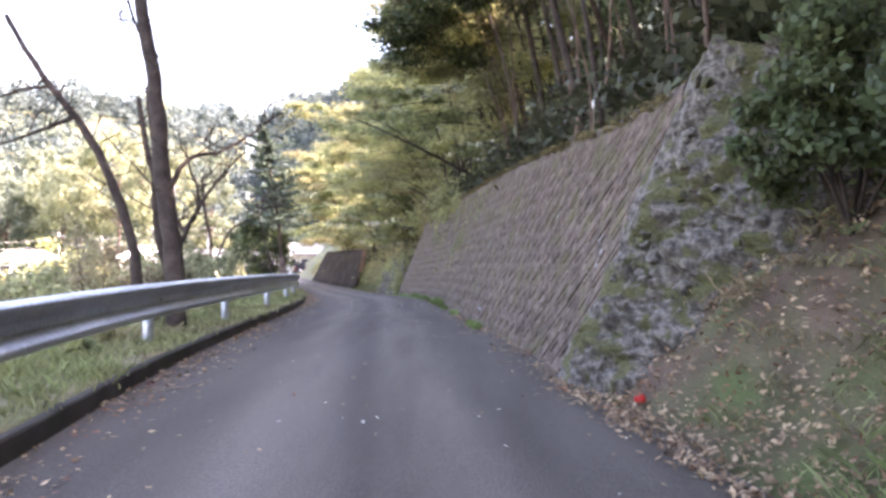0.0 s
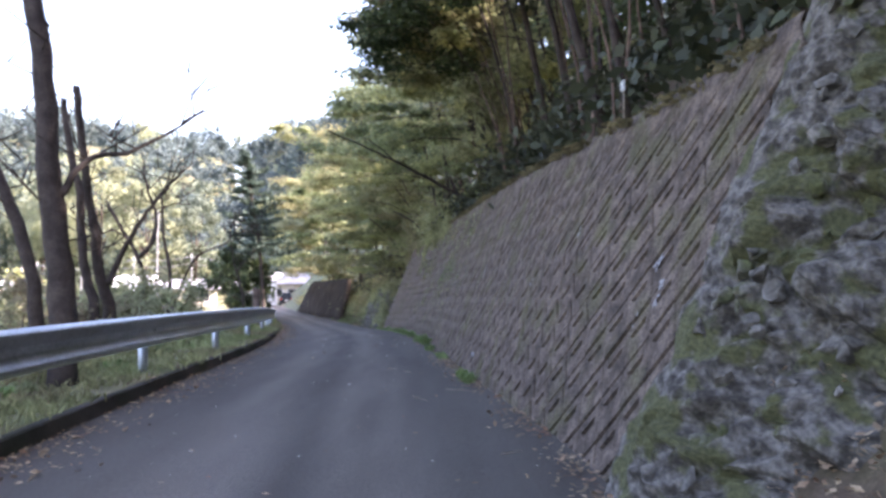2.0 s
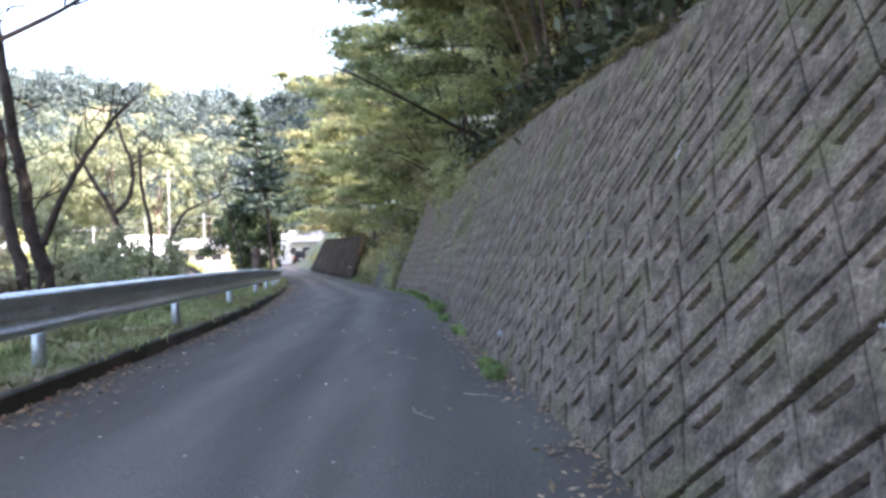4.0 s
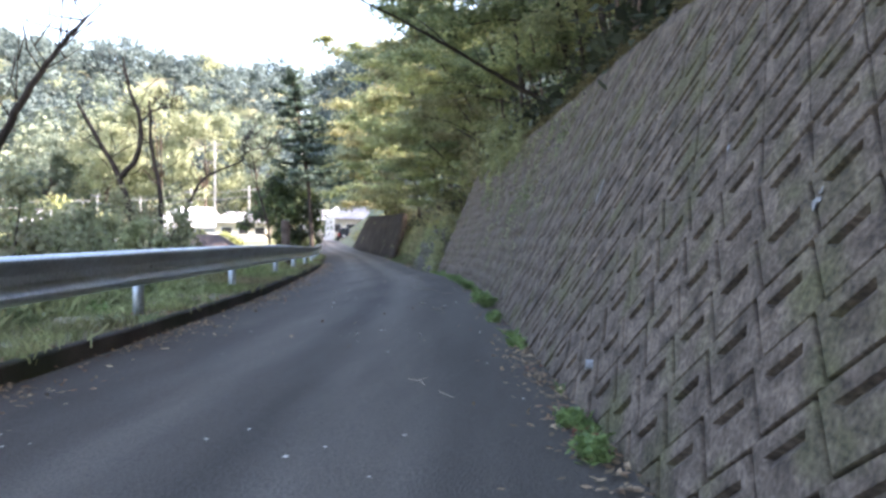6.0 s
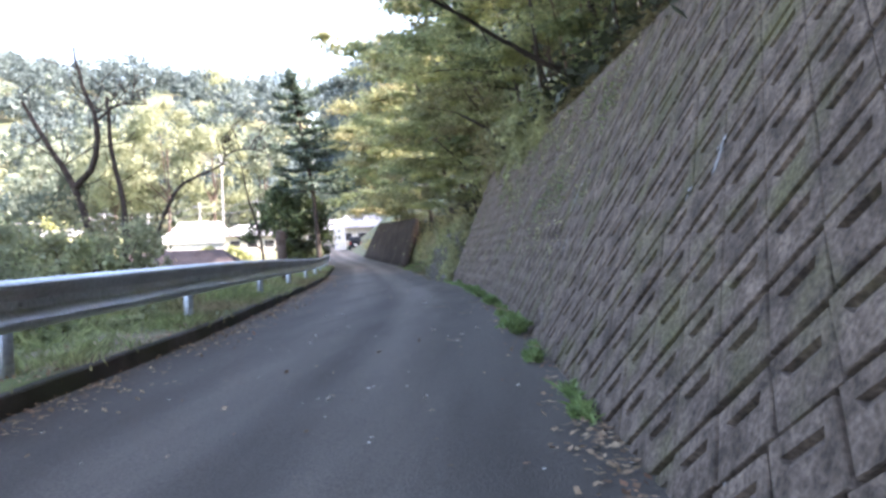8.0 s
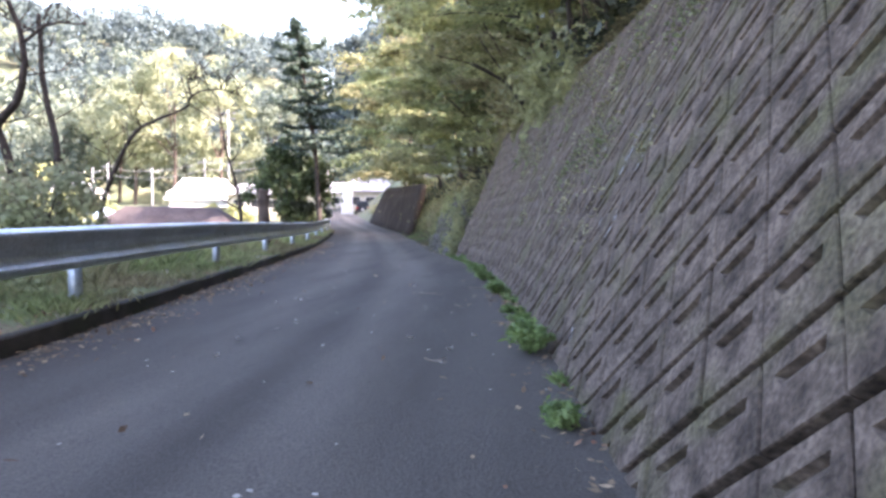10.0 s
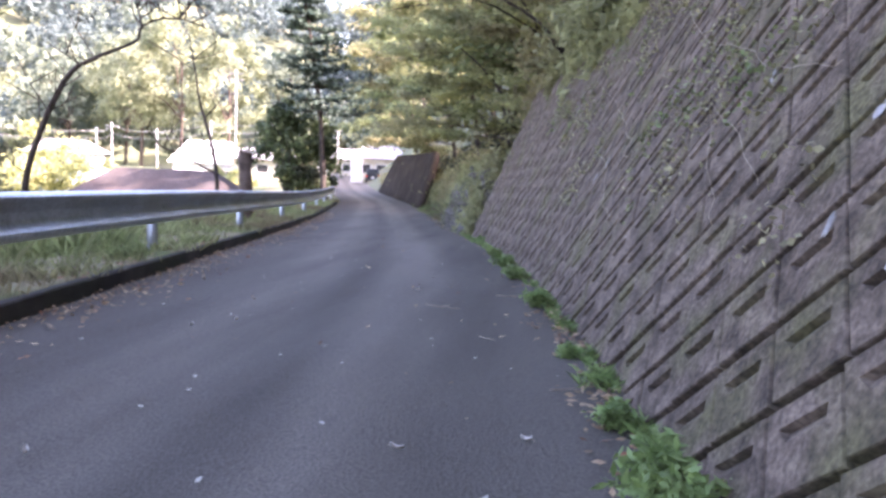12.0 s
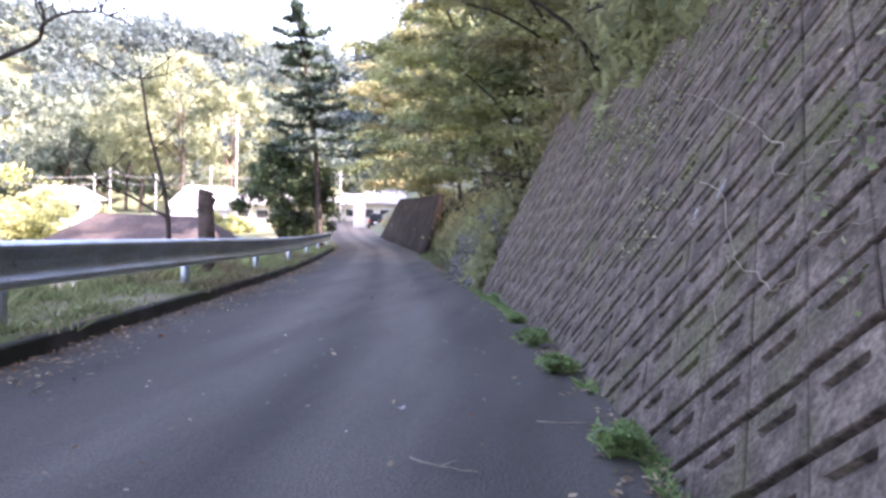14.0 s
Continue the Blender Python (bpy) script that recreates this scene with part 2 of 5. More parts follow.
def tube(points, radii, sides=8, rough=0.0, rng=None):
    """Verts and faces of a tapered tube along points."""
    vs, fs = [], []
    pts = [Vector(p) for p in points]
    for i, p in enumerate(pts):
        d = (pts[min(i + 1, len(pts) - 1)] - pts[max(i - 1, 0)]).normalized()
        a = d.cross(Vector((0.3, 1, 0.2))).normalized()
        b = d.cross(a)
        for k in range(sides):
            w = 2 * math.pi * k / sides
            r = radii[i] * (1 + (rng.uniform(-rough, rough) if rng else 0))
            vs.append(p + a * (r * math.cos(w)) + b * (r * math.sin(w)))
    for i in range(len(pts) - 1):
        for k in range(sides):
            k2 = (k + 1) % sides
            fs.append((i * sides + k, i * sides + k2, (i + 1) * sides + k2, (i + 1) * sides + k))
    fs.append(tuple(range(sides))[::-1])
    fs.append(tuple((len(pts) - 1) * sides + k for k in range(sides)))
    return vs, fs


def bent(points, n=5, wob=0.0, rng=None):
    """A smooth line through points, n steps to each stretch."""
    pts = [Vector(p) for p in points]
    out = []
    for i in range(len(pts) - 1):
        p0, p1, p2, p3 = pts[max(i - 1, 0)], pts[i], pts[i + 1], pts[min(i + 2, len(pts) - 1)]
        for k in range(n):
            t = k / n
            q = 0.5 * ((2 * p1) + (p2 - p0) * t + (2 * p0 - 5 * p1 + 4 * p2 - p3) * t * t + (3 * p1 - p0 - 3 * p2 + p3) * t ** 3)
            if rng and wob:
                q = q + Vector((rng.uniform(-wob, wob), rng.uniform(-wob, wob), rng.uniform(-wob, wob)))
            out.append(q)
    out.append(pts[-1])
    return out


def limb(name, points, r0, r1, mat, parent, n=5, wob=0.0, sides=8, seed=1, label=""):
    rng = random.Random(seed)
    line = bent(points, n, wob, rng)
    rad = [r0 + (r1 - r0) * (i / (len(line) - 1)) ** 0.85 for i in range(len(line))]
    vs, fs = tube(line, rad, sides, 0.08, rng)
    return mesh_object(name, vs, fs, mat, parent, label)


def leaf_quads(points, size, rng, flat=0.0, long=1.6, droop=0.0, facing=None, jitter=0.55):
    """A pointed leaf-like quad at each point, turned at random; flat: how much it lies level."""
    n = len(points)
    points = np.asarray(points, float)
    a = rng.normal(size=(n, 3))
    a[:, 2] = a[:, 2] * (1 - flat) - droop
    a /= np.linalg.norm(a, axis=1)[:, None]
    c = rng.normal(size=(n, 3))
    c[:, :2] *= (1 - flat)
    if flat:
        c[:, 2] += flat * 2
    if facing is not None:
        c = np.asarray(facing) + jitter * rng.normal(size=(n, 3))
        a = np.cross(c, rng.normal(size=(n, 3)))
        a /= np.linalg.norm(a, axis=1)[:, None] + 1e-9
    b = np.cross(a, c)
    b /= np.linalg.norm(b, axis=1)[:, None] + 1e-9
    s = size * rng.uniform(0.6, 1.35, size=(n, 1))
    a, b = a * s * 0.5 * long, b * s * 0.5
    return np.stack([points - a, points - a * 0.1 + b, points + a, points - a * 0.1 - b], axis=1)


def clump_points(centres, radii, per, rng, squash=0.75, shell=0.55, normals=False):
    """Points in ragged balls: most near the surface."""
    out, nrm = [], []
    for c, r in zip(centres, radii):
        d = rng.normal(size=(per, 3))
        d /= np.linalg.norm(d, axis=1)[:, None]
        nrm.append(d.copy())
        q = (shell + (1 - shell) * rng.random((per, 1)) ** 0.7) * r * (1 + 0.25 * rng.normal(size=(per, 1)))
        d = d * q
        d[:, 2] *= squash
        out.append(np.asarray(c) + d)
    if normals:
        return np.concatenate(out), np.concatenate(nrm)
    return np.concatenate(out)


# ---- ground, road ----
def fbm(x, y, s, seed=0.0):
    return noise.fractal((x * s + seed, y * s - seed, seed), 1.0, 2.0, 4)


def ramp(v, a, b):
    t = np.clip((v - a) / (b - a), 0, 1)
    return t * t * (3 - 2 * t)


def wall_share(y):
    """1 where the block wall holds the slope, 0 where the bank is bare."""
    return float(ramp(y, 5.2, 6.2) * (1 - ramp(y, 31.6, 32.6)))


def far_hill(x, y):
    r = math.hypot(x + 5, y - 10)
    rise = 0.37 + 0.10 * float(ramp(-x, 50, 130))
    return rise * max(0.0, min(r - 125, 105)) * (1 + 0.25 * fbm(x, y, 0.012, 3.0)) + 4 * fbm(x, y, 0.02, 7.0) * float(ramp(r, 110, 160))


def left_height(x, y):
    """The ground on the valley side, d metres beyond the kerb."""
    d = float(kerb_x(y)) - x
    z = float(road_z(y))
    end = float(ramp(y, 48, 62))
    floor = -4.6 + 2.2 * float(ramp(y, 40, 90))
    top = z + 0.13 - 0.16 * end
    fall = float(ramp(d, 0.75 + 2 * end, 9.0 + 8 * end))
    bumps = 0.10 * fbm(x, y, 0.9) * min(1.0, max(0.0, d - 0.3)) + 0.02 * fbm(x, y, 6.0)
    return top + (floor - top) * fall + bumps + far_hill(x, y)


def right_height(x, y):
    """The bank, the ledge behind the block wall and the wooded slope."""
    z = float(road_z(y))
    foot = float(wall_x(y)) + BATTER * z
    e = x - foot
    w = wall_share(y)
    ec = (float(crest_z(y)) - z) * BATTER + 0.14
    walled = z - 0.06 + min(max(e - 0.14, 0), ec - 0.14) / BATTER + max(0.0, e - ec) * 0.78
    far = float(ramp(y, 40, 60))
    bank = z - 0.03 + 0.45 * min(max(e - 0.1, 0), 0.5) + (0.95 - 0.3 * far) * min(max(e - 0.6, 0), 2.6) + 0.78 * max(e - 3.2, 0)
    bank += 0.42 * math.exp(-((y - 4.7) / 1.1) ** 2) * float(ramp(e, 0.15, 0.9))
    h = walled * w + bank * (1 - w)
    k = min(1.0, max(0.0, e - (ec if w > 0.5 else 0.1)))
    h += k * (0.22 * fbm(x, y, 1.1, 5.0) + 0.06 * fbm(x, y, 5.0, 2.0))
    h += far_hill(x, y) * float(ramp(y, 80, 120))
    return min(h, 45 + 1.5 * fbm(x, y, 0.02, 1.0))


def build_ground():
    ys = list(np.arange(-60, -6, 4.0)) + list(np.arange(-6, 0, 0.6)) + list(np.arange(0, 9, 0.15)) + list(np.arange(9, 30, 0.3)) + list(np.arange(30, 44, 0.25)) + list(np.arange(44, 80, 1.0)) + list(np.arange(80, 160, 5.0)) + list(np.arange(160, 420, 13.0))
    left = [600, 420, 320, 250, 200, 160, 130, 105, 85, 68, 55, 45, 36, 29, 23, 18, 14, 11, 9, 7.5, 6.2, 5.2, 4.4, 3.7, 3.1, 2.6, 2.1, 1.7, 1.35, 1.05, 0.8, 0.6, 0.45, 0.3, 0.17, 0.055]
    right = [0.3, 0.6, 0.9, 1.2, 1.6, 2.0, 2.5, 3.1, 3.8, 4.6, 5.6, 7, 9, 12, 16, 21, 28, 37, 50, 70, 110, 200, 400]
    vs, fs = [], []
    for y in ys:
        y = float(y)
        k, z = float(kerb_x(y)), float(road_z(y))
        foot = float(wall_x(y)) + BATTER * z
        ec = (float(crest_z(y)) - z) * BATTER + 0.14
        for d in left:
            vs.append((k - d, y, left_height(k - d, y)))
        for t in (0.0, 0.5, 1.0):
            vs.append((k - 0.03 + (foot + 0.1 - k + 0.03) * t, y, z - 0.09))
        for t in (0.16, 0.33, 0.5, 0.66, 0.82, 1.0):
            vs.append((foot + ec * t + 0.05, y, right_height(foot + ec * t, y)))
        for e in right:
            vs.append((foot + ec + e, y, right_height(foot + ec + e, y)))
    n = len(vs) // len(ys)
    for i in range(len(ys) - 1):
        for j in range(n - 1):
            a = i * n + j
            fs.append((a, a + 1, a + n + 1, a + n))
    g = mesh_object("ground", vs, fs, EARTH)
    g.data.materials.append(MEADOW)
    g.data.materials.append(VERGE)
    for p in g.data.polygons:
        k = p.index % (n - 1)
        if k < 20:
            p.material_index = 1
        elif k < len(left):
            p.material_index = 2
        elif p.center.y > 62:
            p.material_index = 1
    return tagged(g, "grassy verge, leaf-littered bank and wooded valley ground", "ground", kind="structure")


def build_road():
    ys = np.concatenate([np.arange(-50, -4, 2.0), np.arange(-4, 36, 0.35), np.arange(36, 60, 0.8), np.arange(60, 130, 3.0)])
    cols = 15
    vs, fs = [], []
    for y in ys:
        k = float(kerb_x(y)) + 0.0
        w = float(wall_x(y)) + BATTER * float(road_z(y)) + 0.06
        for c in range(cols):
            t = c / (cols - 1)
            x = k + (w - k) * t
            rut = -0.012 * (math.exp(-((t - 0.34) / 0.09) ** 2) + math.exp(-((t - 0.68) / 0.09) ** 2))
            vs.append((x, y, float(road_z(y)) + rut + 0.0015 * fbm(x, float(y), 0.8)))
    for i in range(len(ys) - 1):
        for c in range(cols - 1):
            a = i * cols + c
            fs.append((a, a + 1, a + cols + 1, a + cols))
    r = mesh_object("road", vs, fs, ASPHALT)
    worn = r.data.attributes.new("across", "FLOAT", "POINT")
    worn.data.foreach_set("value", [c / (cols - 1) for _ in ys for c in range(cols)])
    return tagged(r, "narrow grey asphalt lane with worn wheel tracks", "road", kind="structure")


build_ground()
build_road()


def sweep(name, ys, line, profile, mat, parent=None, label="", closed=True):
    """Sweep a cross-section (offset across, height) along line(y) -> x, z."""
    vs, fs = [], []
    n = len(profile)
    for y in ys:
        x, z = line(y)
        x2, _ = line(y + 0.05)
        d = Vector((x2 - x, 0.05, 0)).normalized()
        side = Vector((d.y, -d.x, 0))
        for o, h in profile:
            vs.append(Vector((x, y, z + h)) + side * o)
    m = n if closed else n - 1
    for i in range(len(ys) - 1):
        for j in range(m):
            j2 = (j + 1) % n
            fs.append((i * n + j, i * n + j2, (i + 1) * n + j2, (i + 1) * n + j))
    if closed:
        fs.append(tuple(range(n)))
        fs.append(tuple((len(ys) - 1) * n + j for j in range(n))[::-1])
    return mesh_object(name, vs, fs, mat, parent, label, flat=True)


# ---- kerb ----
def kerb_line(y):
    return float(kerb_x(y)) + 0.008 * fbm(0, y, 0.7), float(road_z(y)) + 0.006 * fbm(3, y, 1.1)


kerb = sweep("kerb", np.arange(-8, 50, 0.25), kerb_line, [(-0.115, -0.08), (0.02, -0.08), (0.014, 0.12), (0.006, 0.134), (-0.008, 0.14), (-0.05, 0.14), (-0.115, 0.112)], KERB)
tagged(kerb, "weathered mossy concrete kerb along the verge", "kerb", kind="structure")


# ---- guard rail ----
POSTS = [-3.9, 0.0, 3.8, 7.6, 11.1, 14.8, 18.5, 23.1, 27.55, 32.3, 37.0, 42.0, 46.4, 50.6]
RAIL_TOP = 0.805


def rail_line(y):
    return float(kerb_x(y)) - 0.27, float(road_z(y)) + RAIL_TOP - 0.175


def build_guard_rail():
    rail = thing("guard_rail", (*[float(v) for v in (kerb_x(7) - 0.4,)], 7.0, float(road_z(7)) + 0.1), "galvanised steel corrugated guard rail on round posts", "guard rail")
    inv = rail.location.copy()
    prof = [(0.0, 0.175), (0.03, 0.174), (0.065, 0.162), (0.083, 0.145), (0.085, 0.13), (0.076, 0.112), (0.02, 0.052), (0.002, 0.03), (0.0, -0.03),
            (0.012, -0.048), (0.06, -0.088), (0.08, -0.106), (0.086, -0.122), (0.082, -0.14), (0.06, -0.163), (0.03, -0.175), (0.01, -0.176)]
    back = [(o - 0.006, h) for o, h in prof][::-1]
    for a, b in zip(POSTS[:-1], POSTS[1:]):
        ob = sweep("beam", np.linspace(a - 0.12, b + 0.12, 14), rail_line, prof + back, STEEL, rail)
        ob.location = -inv
    # rounded end piece
    y1 = POSTS[-1] + 0.1
    x1, z1 = rail_line(y1)
    vs, fs = [], []
    for i in range(9):
        w = math.pi * i / 8
        for h in (-0.175, -0.09, 0, 0.09, 0.175):
            bulge = 0.02 * math.cos(h / 0.175 * math.pi * 1.0)
            vs.append((x1 - 0.14 + (0.16 + bulge) * math.cos(w), y1 + (0.3 + bulge) * math.sin(w), z1 + h))
    for i in range(8):
        for j in range(4):
            a = i * 5 + j
            fs.append((a, a + 1, a + 6, a + 5))
    end = mesh_object("end_piece", vs, fs, STEEL, rail)
    end.location = -inv
    for y in POSTS:
        x, z = rail_line(y)
        base = float(road_z(y)) - 0.3
        bm = bmesh.new()
        bmesh.ops.create_cone(bm, cap_ends=True, segments=14, radius1=0.057, radius2=0.057, depth=z + 0.13 - base)
        bmesh.ops.translate(bm, verts=bm.verts, vec=(x - 0.13, y, (z + 0.13 + base) / 2))
        p = part("post", bm, STEEL, rail)
        p.data.shade_smooth()
        p.location = -inv
        bm = bmesh.new()
        box_bm(bm, x - 0.09, y - 0.035, z - 0.07, x + 0.0, y + 0.035, z + 0.07, 0.008)
        b = part("bracket", bm, STEEL, rail)
        b.location = -inv
        bm = bmesh.new()
        bmesh.ops.create_cone(bm, cap_ends=True, segments=8, radius1=0.018, radius2=0.014, depth=0.025)
        bmesh.ops.rotate(bm, verts=bm.verts, cent=(0, 0, 0), matrix=Matrix.Rotation(radians(90), 3, "Y"))
        bmesh.ops.translate(bm, verts=bm.verts, vec=(x + 0.018, y, z))
        b = part("bolt", bm, STEEL, rail)
        b.location = -inv
    return rail


build_guard_rail()


# ---- block wall ----
def wall_point(y, z, out=0.0):
    """A place on the wall's face; out: towards the road."""
    n = Vector((-1.0, -0.09, BATTER)).normalized()
    return Vector((float(wall_x(y)) + BATTER * z, y, z)) + n * out


def wall_end(z):
    """Where the block wall stops against the rock."""
    return 6.24 - 0.03 * max(0.0, z)


SHIFT = smooth([(6, 1.05), (8.0, 0.96), (8.5, 0.92), (9.2, 0.70), (10.7, 0.28), (11.6, 0.03), (12.5, -0.12), (13.5, -0.22), (14.2, -0.26), (15.5, -0.18), (16.9, -0.02), (17.8, 0.0), (19.2, 0.22), (20.7, 0.45), (21.5, 0.58), (24, 0.9), (32, 1.8)])
_ys = np.linspace(4, 36, 3000)
_count = (_ys - 16.923) / 0.443 - SHIFT(_ys)


def lattice_y(q):
    """Where the wall's block column q stands; the bricklayers' pitch drifts a little."""
    return float(np.interp(q, _count, _ys))


def course_z(y, k):
    """The courses follow the fall of the lane."""
    return float(road_z(y)) + 0.367 + HALF_Z * k


HALF_Z = 0.222
BLOCK_DEPTH = 0.095


def build_wall():
    vs, fs = [], []
    ys = np.concatenate([[WALL_Y0], np.arange(6.6, 31.4, 0.4), [WALL_Y1]])
    n = 12
    for y in ys:
        for z in np.linspace(-1.4, float(crest_z(y)), n):
            vs.append(wall_point(float(y), float(z), -BLOCK_DEPTH))
    for i in range(len(ys) - 1):
        for j in range(n - 1):
            a = i * n + j
            fs.append((a, a + n, a + n + 1, a + 1))
    wall = mesh_object("wall_retaining", vs, fs, MORTAR)
    so = wall.modifiers.new("thick", "SOLIDIFY")
    so.thickness, so.offset = 0.12, 1
    tagged(wall, "battered retaining wall of diagonal concrete blocks, stained grey", "retaining wall", kind="structure")
    return wall


wall = build_wall()


def block_mesh():
    """One diamond-set block, unit square -0.5..0.5 in its own edges' directions, with a slot recess; z is depth in metres."""
    gx, gy, bx, by, d = 0.49, 0.438, 0.476, 0.428, BLOCK_DEPTH
    v = [(-gx, -gy, -d), (gx, -gy, -d), (gx, gy, -d), (-gx, gy, -d),
         (-gx, -gy, -0.008), (gx, -gy, -0.008), (gx, gy, -0.008), (-gx, gy, -0.008),
         (-bx, -by, 0), (bx, -by, 0), (bx, by, 0), (-bx, by, 0)]
    f = []
    for i in range(4):
        j = (i + 1) % 4
        f += [(i, j, 4 + j, 4 + i), (4 + i, 4 + j, 8 + j, 8 + i)]
    # slot: its deep side at +b
    v += [(-0.22, 0.05, 0), (0.30, 0.05, 0), (0.33, 0.22, 0), (-0.33, 0.22, 0), (0.27, 0.2, -0.03), (-0.27, 0.2, -0.03)]
    for i in range(4):
        j = (i + 1) % 4
        f.append((8 + i, 8 + j, 12 + j, 12 + i))
    f += [(12, 13, 16, 17), (14, 15, 17, 16), (13, 14, 16), (15, 12, 17)]
    me = bpy.data.meshes.new("block")
    me.from_pydata(v, [], f)
    me.materials.append(CONCRETE)
    return me


def block_matrix(qy, kz):
    y = lattice_y(qy)
    z = course_z(y, kz)
    c = wall_point(y, z)
    py = (lattice_y(qy + 0.5) - lattice_y(qy - 0.5)) * 0.5
    ey = wall_point(y + py, course_z(y + py, kz)) - c
    ez = wall_point(y, z + HALF_Z) - c
    e1, e2 = ez - ey, ez + ey      # along the edges: up and near, up and far
    nrm = e2.cross(e1).normalized()
    if nrm.x > 0:
        nrm = -nrm
    m = Matrix.Identity(4)
    m.col[0][:3], m.col[1][:3], m.col[2][:3], m.col[3][:3] = e1, e2, nrm, c
    return m


def build_blocks():
    me = block_mesh()
    rng = random.Random(4)
    base = [tuple(v.co) for v in me.vertices]
    polys = [tuple(p.vertices) for p in me.polygons]
    rest_v, rest_f, count = [], [], 0
    for kz in range(-3, 17):
        for i in range(-30, 36):
            q = i + (0.5 if kz % 2 == 0 else 0.0)
            y = lattice_y(q)
            z = course_z(y, kz)
            if z > float(crest_z(y)) - 0.1 or z < float(road_z(y)) - 0.12:
                continue
            if y < wall_end(z) + 0.06 or y > WALL_Y1 - 0.2:
                continue
            m = block_matrix(q, kz)
            m = m @ Matrix.Translation((rng.uniform(-0.008, 0.008), rng.uniform(-0.008, 0.008), rng.uniform(-0.006, 0.004))) @ Matrix.Rotation(rng.uniform(-0.012, 0.012), 4, "Z")
            near = z < 1.15 and (8.0 < y < 12.6 or 15.4 < y < 20.2) 
            if near and count < 300:
                ob = new("block", me)
                ob.parent = wall
                ob.matrix_basis = m
                count += 1
            else:
                o = len(rest_v)
                rest_v += [m @ Vector(p) for p in base]
                rest_f += [tuple(o + k for k in p) for p in polys]
    rest = mesh_object("blocks", rest_v, rest_f, CONCRETE_REST, wall, flat=True)
    rest["kind"] = "stuff"


CONCRETE_REST = material("block_concrete_joined", (0.062, 0.047, 0.034), (0.163, 0.125, 0.094), 8.0, 0.92, 1.0, c3=(0.1, 0.09, 0.046), fine=42, patch=(0.5, 0.68), streak=0.14, grain=0.58, island=0.1)


def wall_top():
    """Cast strip that closes the toothed upper edge of the blocks."""
    vs, fs = [], []
    ys = np.arange(WALL_Y0 + 0.05, WALL_Y1, 0.3)
    for y in ys:
        y = float(y)
        z = float(crest_z(y)) + 0.012 * fbm(1.0, y, 1.3) + 0.09 * (1 - float(ramp(y, 8, 13)))
        low = 0.27 + 0.09 * (1 - float(ramp(y, 8, 13))) + 0.02 * fbm(7.0, y, 2.0)
        for h, o in ((-low, -0.006), (-0.01, -0.003), (0.0, -0.02), (0.0, -BLOCK_DEPTH - 0.05), (-low, -BLOCK_DEPTH + 0.01)):
            vs.append(wall_point(y, z + h, o))
    for i in range(len(ys) - 1):
        for j in range(5):
            a, b = i * 5 + j, i * 5 + (j + 1) % 5
            fs.append((a, b, b + 5, a + 5))
    tagged(mesh_object("trim_wall_top", vs, fs, CONCRETE_REST), "stained concrete strip along the top of the block wall", "coping", kind="structure")


wall_top()


# ---- rock outcrop ----
def build_outcrop(name, y0, y1, z0, z1, batter, proud, seed, label, recede=0.0):
    ny, nz = 180, 170
    vs, fs = [], []
    for i in range(ny):
        y = y0 + (y1 - y0) * i / (ny - 1)
        for j in range(nz):
            z = z0 + (z1 - z0) * j / (nz - 1)
            x = float(wall_x(y)) + batter * z + recede * max(0.0, 5.9 - y) + (0.9 * max(0.0, 4.7 - y) ** 2 if recede else 0.0)
            a = noise.fractal((y * 0.9 + seed, z * 0.9, x), 1.0, 2.0, 3)
            wy, wz = y + 0.18 * noise.noise((y * 1.7, z * 1.7, seed)), z + 0.18 * noise.noise((y * 1.7, z * 1.7, seed + 4))
            c = noise.voronoi((wy * 1.9 + seed, wz * 2.3, 0.3))[0]
            c2 = noise.voronoi((wy * 4.2 + seed, wz * 5.0, 0.8))[0]
            c3 = noise.voronoi((wy * 10 + seed, wz * 11, 0.1))[0]
            out = proud + 0.22 * a + 0.24 * min(0.55, c[1] - c[0]) + 0.17 * min(0.5, c2[1] - c2[0]) + 0.08 * (c3[1] - c3[0]) + 0.05 * noise.ridged_multi_fractal((y * 4, z * 4, seed), 1.0, 2.0, 5, 1.0, 2.0)
            if recede:
                k = float(ramp(y, wall_end(z) + 0.05, wall_end(z) + 0.16))
                lip = float(ramp(y, wall_end(z) - 0.5, wall_end(z)))
                out = (out + 0.06) * (1 - lip) + max(0.7 * out, 0.02 + 0.2 * (out + 0.2)) * lip
                out = out * (1 - k) - 0.17 * k
            else:
                edge = min(i, ny - 1 - i, 6) / 6
                out = out * edge - 0.35 * (1 - edge) ** 2
            n1, n2 = noise.noise((y * 5, z * 5, seed)), noise.noise((y * 5, z * 5, seed + 9))
            vs.append((x - out, y + 0.07 * n1 * (y < 6.0), z + 0.25 * out + 0.07 * n2))
    for i in range(ny - 1):
        for j in range(nz - 1):
            a = i * nz + j
            fs.append((a, a + nz, a + nz + 1, a + 1))
    return tagged(mesh_object(name, vs, fs, ROCK, flat=True), label, "rock")


ROCK_NEAR = build_outcrop("rock_outcrop", 3.2, 7.15, -0.3, 2.75, 0.42, -0.22, 2.0, "rough grey mossy rock outcrop at the end of the wall", 0.75)


